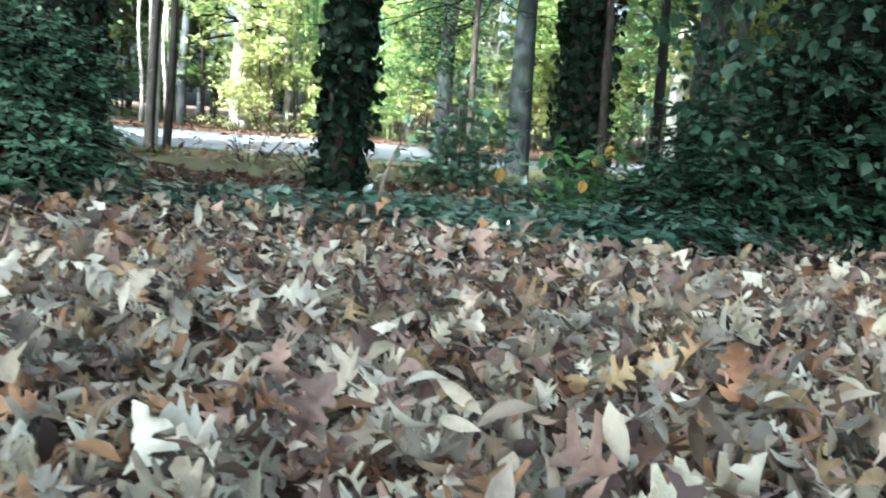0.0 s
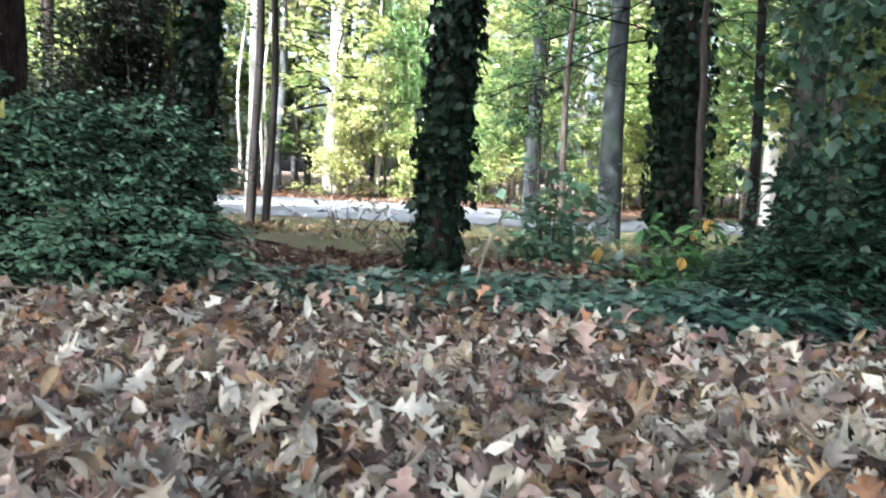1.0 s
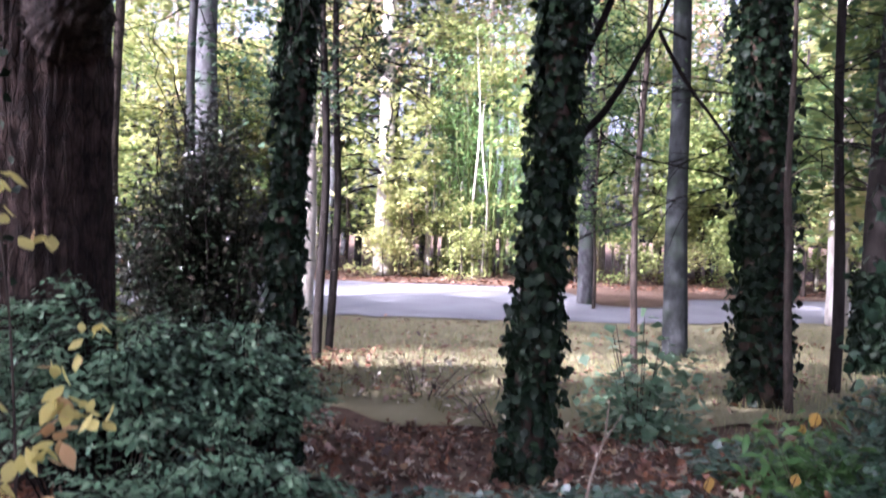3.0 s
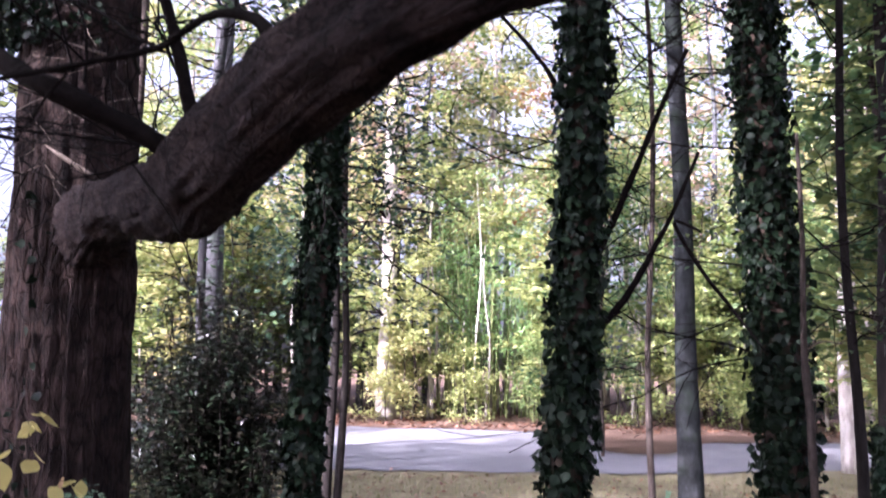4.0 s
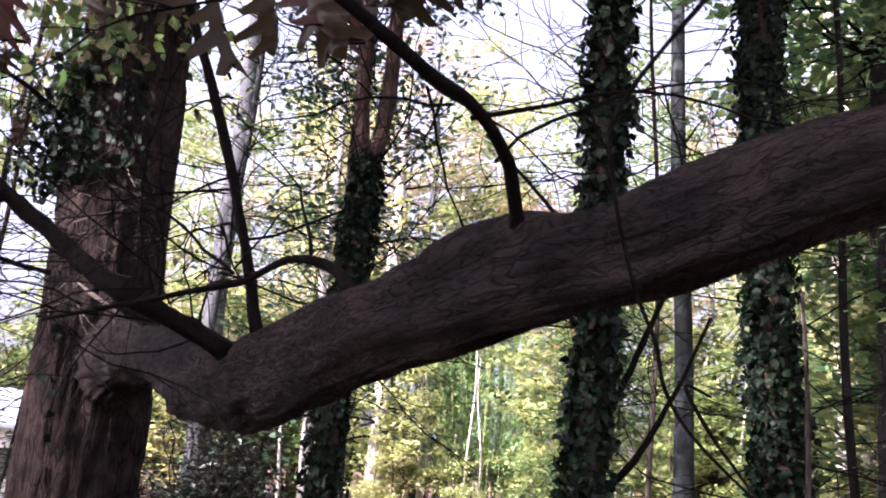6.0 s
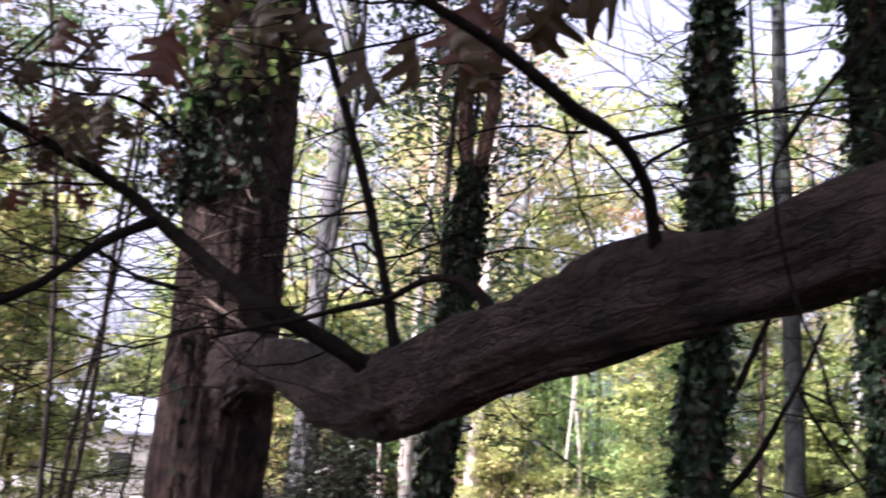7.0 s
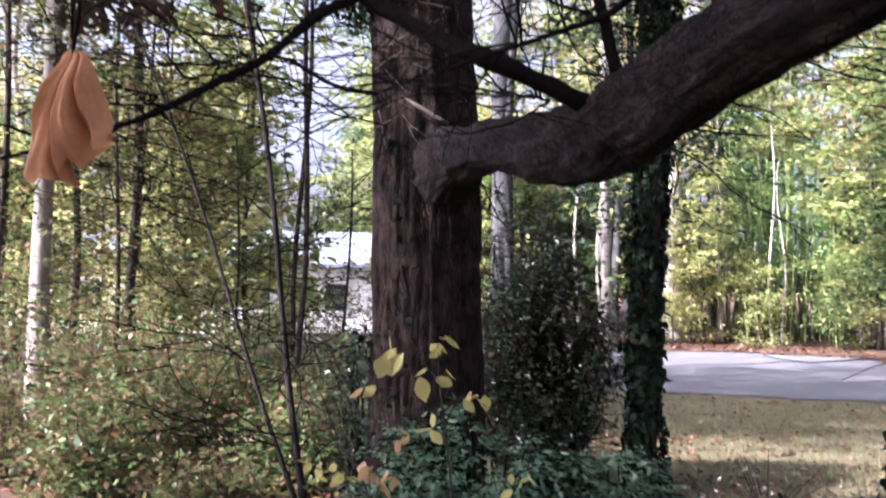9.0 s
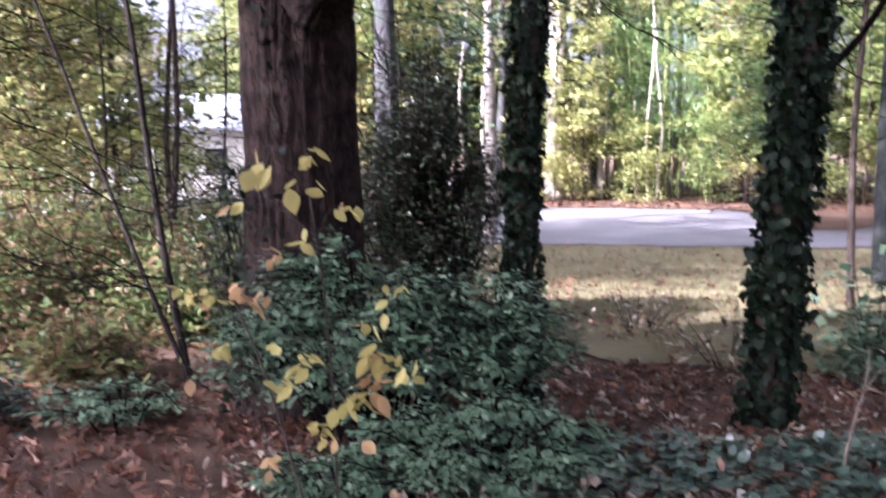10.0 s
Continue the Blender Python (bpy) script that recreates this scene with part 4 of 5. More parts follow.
def high_crown(t, x0, x1, n, z0, z1, reach, lmat=M_FARGREEN):
    """Crown of a near tree, well above the limb."""
    br, cen = [], []
    for k in range(n):
        a = rng.uniform(0, 2 * math.pi)
        w = wander((x0 * 0.1, 0, rng.uniform(z0 - 1, z1 - 1)), (math.cos(a), math.sin(a), 0.35), reach * rng.uniform(0.5, 1.1), 8, 0.12)
        br.append(tube(w, [0.03, 0.008], 5, cap=False))
        cen += [w[3], w[5], w[6], w[7], w[8]]
    tagged(put("branchwork", *join(br), M_BRANCH, t), kind="stuff")
    put("crown", *clumps(cen, 26, 0.4, 0.18, BROAD), lmat, t)


for t in (tL, tM, tR, tB, tS):
    high_crown(t, 0, 0, 26, 9.2, 11.5, 3.2)

bare_twigs(tL, lineL, 2.5, 6.0, 44, 1.1)
bare_twigs(tM, lineM, 2.3, 6.0, 44, 1.2)
bare_twigs(tS, lineS, 1.8, 6.0, 46, 1.6, 0.006)
bare_twigs(tR, lineR, 1.5, 7.5, 40, 2.0, 0.009)


# ---- slim trees by the lawn and far trees ----
def slim_tree(x, y, lean, height, r, mat, label, group, sprays=0, size=0.09, lmat=None, name="sapling", low=0.25, reach=1.1):
    t = thing(name, x, y, float(ground_z(x, y)), label, "tree", group)
    line = trunk_line(lean, height, 36, 0.012 if r > 0.08 else 0.03, x * 3 + y)
    put("trunk", *tube(line, [r * 1.35, r, r * 0.9, r * 0.75, r * 0.5], 12 if r < 0.12 else 20, 0.10, 2.0, 0.03, seed=x), mat, t)
    if sprays:
        br, cen = [], []
        for _ in range(sprays):
            k = rng.integers(int(low * 36), 34)
            a = rng.uniform(0, 2 * math.pi)
            w = wander(line[k], (math.cos(a), math.sin(a), rng.normal(0.2, 0.25)), reach * rng.uniform(0.5, 1.3), 8, 0.2)
            br.append(tube(w, [max(0.005, r * 0.2), 0.002], 5, cap=False))
            cen += [w[4], w[6], w[8]]
            for q in (3, 5, 6):
                br.append(tube(wander(w[q], (math.cos(a + rng.normal(0, 0.8)), math.sin(a + rng.normal(0, 0.8)), rng.normal(0.1, 0.25)), reach * 0.45, 5, 0.15), [0.005, 0.002], 4, cap=False))
        tagged(put("branchwork", *join(br), M_BRANCH, t), kind="stuff")
        if lmat:
            put("foliage", *clumps(cen, 12 if lmat is M_FAR else 22, 0.24, size, DIAMOND, 0.6, 0.45), lmat, t)
    return t


slim_tree(-3.2, 9.4, (-0.005, 0.0), 9, 0.043, M_DARKBARK, "thin bare-stemmed sapling beside the lawn", "saplings by the lawn", 42, 0.11, M_GREEN_SHADED, low=0.33, reach=1.6)
slim_tree(-3.5, 10.9, (0.012, 0.0), 9, 0.043, M_DARKBARK, "thin brown sapling beside the lawn", "saplings by the lawn", 42, 0.11, M_GREEN_SHADED, low=0.33, reach=1.6)
slim_tree(1.95, 8.75, (0.0, 0.0), 9, 0.043, M_DARKBARK, "thin dark straight sapling", "saplings by the lawn", 22, 0.08, M_FARGREEN, low=0.2, reach=1.3)
slim_tree(1.05, 13.3, (-0.012, 0.01), 14, 0.14, M_GREY_SHADED, "smooth grey trunk standing in the lawn", "", 9, 0.12, M_FAR, "tree", low=0.4)
slim_tree(-0.12, 22.7, (0.0, 0.0), 15, 0.17, M_GREY, "pale grey trunk at the edge of the drive", "trees by the drive", 90, 0.2, M_FAR, "tree", low=0.2, reach=1.7)
slim_tree(0.05, 21.2, (0.01, 0.0), 7.5, 0.035, M_STEM, "young leafy tree at the near edge of the drive", "trees by the drive", 60, 0.17, M_FARGREEN, low=0.3, reach=1.5)
slim_tree(5.1, 19.6, (0.01, 0.0), 16, 0.18, M_PALEBARK, "sunlit pale trunk at the edge of the drive", "trees by the drive", 8, 0.14, M_FAR, "tree", low=0.5)
M_AUTUMN = leaf_mat("autumn_leaf", [(0.25, 0.12, 0.06), (0.28, 0.18, 0.08), (0.2, 0.15, 0.06), (0.26, 0.23, 0.08)], 0.3, 0.5, 0.3, 0.2)
slim_tree(-0.9, 32.6, (0.0, 0.0), 13, 0.1, M_STEM, "slim tree with orange autumn leaves behind the drive", "trees by the drive", 36, 0.24, M_AUTUMN, "tree", low=0.58, reach=2.2)
slim_tree(-7.65, 32.4, (0.0, 0.0), 18, 0.30, M_PALEBARK, "thick pale sunlit trunk behind the drive", "trees by the drive", 90, 0.26, M_FAR, "tree", low=0.22, reach=2.6)
slim_tree(-8.9, 19.0, (0.0, 0.0), 18, 0.25, M_GREY, "tall pale grey trunk beyond the oak", "", 8, 0.14, M_FAR, "tree", low=0.5)
slim_tree(-5.9, 17.5, (0.0, 0.0), 16, 0.10, M_PALEBARK, "slim white trunk beyond the oak", "", 6, 0.14, M_FAR, "tree", low=0.5)
slim_tree(-8.4, 14.2, (0.01, 0.0), 13, 0.085, M_STEM, "slim trunk beyond the oak", "", 8, 0.1, M_FAR, "tree", low=0.4)


def wood_tree(kind):
    """A woodland tree: trunk, limbs and a crown of loose sprays. kind picks the build."""
    h, r, n, lo, reach, size, mat, lmat, per, spread = kind
    t = thing("woodland_tree", 0, 0, 0, "", "tree", "woodland behind the drive")
    line = trunk_line((rng.normal(0, 0.012), rng.normal(0, 0.012)), h, 26, 0.06, h)
    put("trunk", *tube(line, [r * 1.3, r, r * 0.85, r * 0.6, r * 0.25], 8, 0.1, 1.5, seed=h), mat, t)
    br, cen = [], []
    for _ in range(n):
        k = rng.integers(int(lo * 26), 25)
        a = rng.uniform(0, 2 * math.pi)
        w = wander(line[k], (math.cos(a), math.sin(a), 0.25), reach * (1.25 - 0.7 * k / 26) * rng.uniform(0.6, 1.2), 6, 0.14)
        br.append(tube(w, [r * 0.3 * (1.2 - k / 26), 0.008], 3, cap=False))
        cen += [w[2], w[3], w[4], w[5], w[6]]
    tagged(put("branchwork", *join(br), mat, t), kind="stuff")
    put("crown", *clumps(cen, per, spread, size, DIAMOND, 0.55, 0.4), lmat, t)
    return t


KINDS = [
    ((6.5, 0.05, 30, 0.26, 2.0, 0.26, M_STEM, M_FAR, 18, 0.24), "young yellow-green tree at the wood's edge"),
    ((9.0, 0.06, 32, 0.3, 2.4, 0.27, M_STEM, M_FAR, 18, 0.27), "young leafy tree turning yellow"),
    ((21.0, 0.13, 26, 0.4, 3.2, 0.30, M_PALEBARK, M_FAR, 18, 0.5), "tall pale-trunked tree with a high crown"),
    ((25.0, 0.18, 28, 0.42, 3.4, 0.32, M_GREY, M_FARGREEN, 19, 0.5), "tall pine-like tree with a high green crown"),
    ((12.0, 0.10, 26, 0.3, 2.6, 0.24, M_STEM, M_FARGREEN, 22, 0.34), "leafy green woodland tree"),
    ((3.2, 0.035, 18, 0.1, 1.2, 0.15, M_STEM, M_FAR, 22, 0.26), "low sunlit bush with yellow-green leaves"),
    ((11.0, 0.05, 7, 0.6, 1.4, 0.2, M_PALEBARK, M_FAR, 16, 0.35), "thin pale pole-like young tree"),
    ((12.5, 0.14, 26, 0.36, 3.2, 0.34, M_STEM, M_FARGREEN, 22, 0.5), "unseen broad leafy tree added to shade the litter"),
    ((20.0, 0.15, 26, 0.38, 3.6, 0.34, M_GREY, M_CANOPY_RED, 10, 0.6), "tall oak with a thin russet crown"),
]
proto = [wood_tree(k) for k, _ in KINDS]
PLAN = []
rng = np.random.default_rng(103)
for k in range(74):
    x = rng.uniform(-34, 26)
    y = rng.uniform(33.5, 52)
    kind = int(rng.choice(6, p=[0.16, 0.16, 0.24, 0.16, 0.12, 0.16]))
    if y < 38 and kind in (3, 4) and rng.random() < 0.5:
        kind = 5
    if abs(x / y + 0.235) < 0.025 and kind not in (5,):
        continue
    PLAN.append((x, y, kind))
for k in range(70):
    PLAN.append((rng.uniform(-20, 14), rng.uniform(31.5, 42), 6))
for k in range(14):
    y = rng.uniform(34, 46)
    PLAN.append((y * rng.uniform(-0.35, 0.15), y, 2))
for k in range(9):
    y = rng.uniform(33, 50)
    PLAN.append((y * rng.uniform(-0.55, 0.3), y, 8))
# tall trees added out of view at left to throw shade on the drive
for k in range(10):
    y = rng.uniform(0, 9)
    PLAN.append((rng.uniform(-23, min(-14, -1.45 * y - 4)), y, 3))
for k in range(11):
    y = rng.uniform(13, 25)
    PLAN.append((y * rng.uniform(0.26, 0.42), y, int(rng.choice([4, 4, 0, 1]))))
for k in range(14):
    PLAN.append((rng.uniform(-12, 12), rng.uniform(30.8, 32.5), 5))
for k in range(46):
    PLAN.append((rng.uniform(-24, 16), rng.uniform(31.2, 37), int(rng.choice([0, 0, 1, 1, 5]))))
for k in range(6):
    PLAN.append((rng.uniform(-27, -16), rng.uniform(20, 33), int(rng.choice([3, 3, 4]))))
# two more unseen trees added behind-left as shade casters
for k in range(2):
    PLAN.append((rng.uniform(-20, -13), rng.uniform(-6, -0.5), 3))
for k in range(12):
    az, d = radians(rng.uniform(36, 60)), rng.uniform(17, 28)
    PLAN.append((-0.85 - d * math.sin(az), d * math.cos(az), int(rng.choice([0, 5, 5]))))
for k in range(18):
    az, d = radians(rng.uniform(28, 57)), rng.uniform(36, 52)
    PLAN.append((-0.85 - d * math.sin(az), d * math.cos(az), int(rng.choice([1, 2, 2, 3, 4]))))
# unseen trees added behind the camera to keep sun off the litter and oak
for gx0 in range(4):
    for gy0 in range(4):
        PLAN.append((-12.2 + 3.1 * gx0 + rng.uniform(-0.8, 0.8), -14.5 + 3.2 * gy0 + rng.uniform(-0.8, 0.8), 7))
for k in range(26):
    PLAN.append((rng.uniform(6.5, 20), rng.uniform(13, 34), int(rng.choice([0, 1, 2, 3, 4, 4, 5]))))
for k in range(20):
    x = rng.uniform(-26, -9)
    PLAN.append((x, rng.uniform(12, 32) if x < -15 else rng.uniform(13, 18), int(rng.choice([0, 1, 0, 1, 5, 5]))))
FRONT = [(-15.8, 17.2, 1), (-12.0, 14.6, 5), (-17.2, 18.6, 0), (-14.4, 18.0, 5), (-12.8, 12.2, 0), (-15.0, 13.6, 5)]
used = set()
for x, y, kind in PLAN + FRONT:
    if (x, y, kind) not in FRONT and kind != 7 and math.hypot(x, y) < 33 and x < -4 and 29 < math.degrees(math.atan2(-x - 0.85, y)) < 43 and rng.random() < (0.75 if y < 22 else 0.4):
        continue
    if (x, y, kind) not in FRONT and -13.5 < x < min(6.3, 0.26 * y) and 14.5 < y < 31:
        continue
    if kind in (0, 1, 4) and 30.5 < y < 40 and abs(x + 0.6 + 0.098 * (y - 0.4)) < 2.2:
        continue
    if math.hypot(x + 23.5, y - 28.5) < 6.5 or (kind == 3 and x < -18.7 and -1 < y < 9.5) or (kind == 7 and x < -10.5 and y > -7):
        continue
    m = pose(x, y, float(ground_z(x, y)) - 0.03, 0, 0, rng.uniform(0, 360)) @ Matrix.Scale((0.97 if x < -11.4 and y > -9 else 1.05) if kind == 7 else rng.uniform(0.8, 1.2), 4)
    if kind in used:
        ob = copy_thing(proto[kind], m)
        ob.matrix_basis = m
    else:
        ob = proto[kind]
        ob.matrix_basis = m
        used.add(kind)
    tagged(ob, KINDS[kind][1])

# bamboo
bam = thing("bamboo_grove", -4.0, 34.6, float(ground_z(-4, 34.6)), "grove of slender green bamboo with feathery tops", "bamboo")
cen = []
CULMS = 46
for k in range(CULMS):
    x, y = rng.normal(0, 1.5), rng.normal(0, 0.9)
    h = rng.uniform(6, 10.5)
    w = wander((x, y, -0.1), (rng.normal(0, 0.05), rng.normal(0, 0.05), 1), h, 12, 0.02)
    put("culm", *tube(w, [0.032, 0.028, 0.012], 6, cap=False), M_CULM, bam)
    for q in w[4:]:
        cen += [q + rng.normal(0, 0.25, 3) for _ in range(3)]
put("foliage", *clumps(cen, 9, 0.3, 0.22, (DIAMOND[0] * np.array([0.45, 1, 1]), DIAMOND[1]), 0.8, 0.8), M_BAMBOO, bam)


# ---- shrubs ----
def shrub(name, x, y, rx, ry, h, n, size, mat, label, category="shrub", shape=None, stems=26, hollow=0.55, per=14, spread=0.07):
    z0 = float(ground_z(x, y))
    t = thing(name, x, y, z0, label, category)
    st, cen = [], []
    for _ in range(stems):
        a, u = rng.uniform(0, 2 * math.pi), rng.random() ** 0.5
        top = (rx * u * math.cos(a), ry * u * math.sin(a), h * (1 - 0.55 * u * u) * rng.uniform(0.75, 1.05))
        w = spline([(top[0] * 0.25, top[1] * 0.25, -0.03), (top[0] * 0.6, top[1] * 0.6, top[2] * 0.5), top], 8)
        st.append(tube(w, [0.011, 0.004] if stems > 17 else [0.006, 0.002], 5, cap=False))
    tagged(put("stemwork", *join(st), M_STEM, t), kind="stuff")
    for _ in range(n // per):
        a = rng.uniform(0, 2 * math.pi)
        u = rng.uniform(hollow, 1.0)
        e = math.acos(rng.uniform(-0.05, 1.0))
        lump = 1 + 0.22 * noise.noise((math.cos(a) * 2 + x, math.sin(a) * 2, e * 2))
        cen.append((rx * u * lump * math.cos(a) * math.sin(e), ry * u * lump * math.sin(a) * math.sin(e), max(0.03, h * u * lump * math.cos(e))))
    put("foliage", *clumps(cen, per, spread, size, shape or leaf_shape([0.02, 0.2, 0.02], 1, 0.05, 0.2), 0.65, 0.5), mat, t)
    return t


rng = np.random.default_rng(104)
SPRIG = (np.array([(0, 0, 0), (-0.21, 0.48, 0.07), (0, 1.0, -0.07), (0.21, 0.48, 0.07)]), np.array([(0, 2, 1), (0, 3, 2)]))


def loose_shrub(name, x, y, rx, ry, h, stems, per, size, mat, label, shape=SPRIG, bare=0.15, arch=0.35, side=0.10, tilt=0.42):
    """A ragged shrub: arching stems, each leafy along its length and on short side shoots."""
    t = thing(name, x, y, float(ground_z(x, y)), label, "shrub")
    st, pts = [], []
    for _ in range(stems):
        a, u = rng.uniform(0, 2 * math.pi), math.sqrt(rng.random())
        ex, ey = rx * u * math.cos(a), ry * u * math.sin(a)
        top = h * (1 - 0.5 * u ** 2) * rng.uniform(0.6, 1.1)
        w = spline([(0.35 * ex, 0.35 * ey, -0.03), (0.6 * ex, 0.6 * ey, 0.55 * top), (0.9 * ex, 0.9 * ey, top), (1.12 * ex, 1.12 * ey, top * (1 - arch * rng.random()))], 14) + rng.normal(0, 0.012, (14, 3))
        st.append(tube(w, [0.009, 0.003], 5, cap=False))
        k = rng.uniform(bare * 13, 13, per)
        i = k.astype(int).clip(0, 12)
        q = w[i] + (k - i)[:, None] * (w[i + 1] - w[i])
        pts.append(q + rng.normal(0, 1, q.shape) * np.array([side, side, side * 0.55]) * (0.35 + 0.65 * rng.random((per, 1))))
    tagged(put("stemwork", *join(st), M_BRANCH, t), kind="stuff")
    pl = np.concatenate(pts)
    pl[:, 2] = np.maximum(pl[:, 2], 0.02)
    put("foliage", *strew(shape, pl, turns(len(pl), tilt), size * rng.uniform(0.55, 1.25, len(pl))), mat, t)
    return t


def layered_shrub(name, x, y, rx, ry, h, stems, shoots, size, mat, label, droop=0.1, low=0.25, reach=0.2, flat=0.45):
    """Arching stems that carry level, fan-like sprays of paired leaves, with dark gaps between the layers."""
    t = thing(name, x, y, float(ground_z(x, y)), label, "shrub")
    st, pl, rot, sz = [], [], [], []
    leaf = leaf_shape([0.02, 0.19, 0.22, 0.02], 1, 0.06, 0.2)
    for _ in range(stems):
        a, u = rng.uniform(0, 2 * math.pi), math.sqrt(rng.random())
        lump = 1 + 0.3 * noise.noise((math.cos(a) * 1.6 + x, math.sin(a) * 1.6 + y, 0.0))
        ex, ey = rx * u * lump * math.cos(a), ry * u * lump * math.sin(a)
        top = h * (1 - flat * u ** 2) * rng.uniform(0.7, 1.06)
        w = spline([(0.3 * ex, 0.3 * ey, -0.03), (0.5 * ex, 0.5 * ey, 0.5 * top), (0.85 * ex, 0.85 * ey, 0.93 * top), (1.1 * ex, 1.1 * ey, top * (1 - droop))], 14)
        st.append(tube(w, [0.008, 0.003], 4, cap=False))
        for _ in range(shoots):
            k = int(rng.uniform(low, 1.0) * 13)
            b = a + rng.normal(0, 1.1)
            ln = reach * rng.uniform(0.5, 1.2)
            tip = w[k] + ln * np.array([math.cos(b), math.sin(b), rng.normal(0.0, 0.25) - droop])
            st.append(tube(np.array([w[k], 0.5 * (w[k] + tip) + np.array([0, 0, 0.06 * ln]), tip]), [0.003, 0.0012], 3, cap=False))
            m = 9
            for q in range(m):
                f = 0.15 + 0.85 * q / (m - 1)
                yaw = b - math.pi / 2 + (0 if q == m - 1 else (0.95 if q % 2 else -0.95)) + rng.normal(0, 0.2)
                e = Euler((rng.normal(-0.25, 0.28), rng.normal(0, 0.28), yaw))
                pl.append(w[k] * (1 - f) + tip * f + rng.normal(0, 0.006, 3))
                rot.append(np.array(e.to_matrix()))
                sz.append(size * rng.uniform(0.7, 1.25) * (1.1 - 0.35 * f))
    tagged(put("stemwork", *join(st), M_BRANCH, t), kind="stuff")
    pl = np.array(pl)
    pl[:, 2] = np.maximum(pl[:, 2], 0.02)
    put("foliage", *strew(leaf, pl, np.array(rot), np.array(sz)), mat, t)
    return t


layered_shrub("evergreen_shrub", -2.62, 4.12, 0.82, 0.42, 1.08, 80, 14, 0.054, M_SHRUB, "dense blue-green evergreen shrub beside the oak", low=0.45)
layered_shrub("evergreen_shrub", -2.0, 4.3, 0.36, 0.3, 0.96, 34, 12, 0.052, M_SHRUB, "small-leaved evergreen shrub at the foot of the ivy tree", low=0.4)
layered_shrub("evergreen_shrub", -3.95, 3.85, 0.42, 0.3, 0.3, 14, 8, 0.05, M_SHRUB, "low straggling evergreen shrub before the oak")
layered_shrub("evergreen_shrub", -1.85, 3.62, 0.52, 0.26, 0.5, 60, 10, 0.05, M_SHRUB, "low evergreen shrub at the edge of the litter", low=0.2, reach=0.16)
layered_shrub("evergreen_shrub", -2.42, 3.35, 0.3, 0.2, 0.26, 22, 9, 0.048, M_SHRUB, "low evergreen shoots at the edge of the litter", low=0.2, reach=0.15)
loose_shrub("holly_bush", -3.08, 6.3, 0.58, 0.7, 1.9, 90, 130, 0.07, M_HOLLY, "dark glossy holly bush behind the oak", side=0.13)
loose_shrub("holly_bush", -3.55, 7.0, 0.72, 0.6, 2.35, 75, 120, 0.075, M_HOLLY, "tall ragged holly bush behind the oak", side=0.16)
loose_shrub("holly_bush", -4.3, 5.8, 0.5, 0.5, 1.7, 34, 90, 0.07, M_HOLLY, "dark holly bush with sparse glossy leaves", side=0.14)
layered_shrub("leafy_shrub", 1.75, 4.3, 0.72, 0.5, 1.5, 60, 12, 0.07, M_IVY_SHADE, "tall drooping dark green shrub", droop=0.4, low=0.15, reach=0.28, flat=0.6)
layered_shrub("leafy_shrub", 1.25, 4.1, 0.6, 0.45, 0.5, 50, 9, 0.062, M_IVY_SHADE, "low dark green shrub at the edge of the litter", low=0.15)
layered_shrub("leafy_shrub", 0.8, 3.75, 0.5, 0.3, 0.25, 30, 8, 0.06, M_IVY_GROUND, "low dark green growth at the edge of the litter", low=0.1)
shrub("weedy_shrub", 0.0, 6.3, 0.42, 0.35, 0.85, 700, 0.085, M_SHRUB, "thin leafy weed with grey-green leaves", shape=BROAD, stems=14, hollow=0.2, per=5, spread=0.09)
shrub("weedy_shrub", 0.75, 5.1, 0.4, 0.3, 0.42, 420, 0.11, leaf_mat("fresh_leaf", [(0.04, 0.096, 0.028), (0.072, 0.136, 0.04), (0.048, 0.104, 0.032)], 0.3, 0.45, 0.3, 0.1), "fresh green weed with long narrow leaves", shape=leaf_shape(LONG_W, 1, -0.15, 0.2), stems=10, hollow=0.3, per=6, spread=0.06)
shrub("weedy_shrub", -1.6, 6.9, 0.5, 0.3, 0.5, 160, 0.08, M_LITTER, "dry brown weed stalks before the lawn", shape=SPRIG, stems=9, hollow=0.4, per=3, spread=0.08)
shrub("weedy_shrub", -0.9, 6.3, 0.4, 0.3, 0.45, 120, 0.08, M_LITTER, "dry brown weed stalks before the lawn", shape=SPRIG, stems=7, hollow=0.4, per=3, spread=0.08)
shrub("weedy_shrub", 2.1, 6.6, 0.7, 0.5, 0.5, 1500, 0.08, M_IVY_GROUND, "low green growth beneath the trees", shape=SPRIG)

# ground ivy in a belt beneath the trees
n = 21000
x, y = rng.uniform(-2.6, 4.2, n), rng.uniform(3.0, 6.3, n)
e = edge_y(x)
dens = np.array([noise.noise((a * 1.3, b * 1.3, 0.0)) for a, b in zip(x, y)])
far_edge = np.interp(x, [-2.6, -1.2, -0.4, 0.4, 1.5, 4.2], [4.6, 4.35, 4.75, 5.6, 6.2, 6.4])
ok = (y > e - 0.12 * rng.random(n)) & (y < far_edge + 0.4 * dens) & (dens > -0.38)
x, y, dens = x[ok], y[ok], dens[ok]
pl = np.column_stack([x, y, ground_z(x, y) + 0.03 + rng.random(len(x)) * (0.09 + 0.08 * np.clip(x, 0, 2))])
tagged(put("ground_ivy", *strew(leaf_shape(IVY_W, 1, 0.08, 0.12), pl, turns(len(x), 0.4), rng.uniform(0.035, 0.07, len(x))), M_IVY_GROUND), "low carpet of blue-green ivy beneath the trees", "ivy", kind="stuff")


# ---- yellow sapling, marked leaves ----
def sapling_stems(t, stems):
    for ctrl in stems:
        w = spline(ctrl, 14)
        put("stem", *tube(w - np.array(t.location), [0.006, 0.003], 6, cap=False), M_STEM, t)


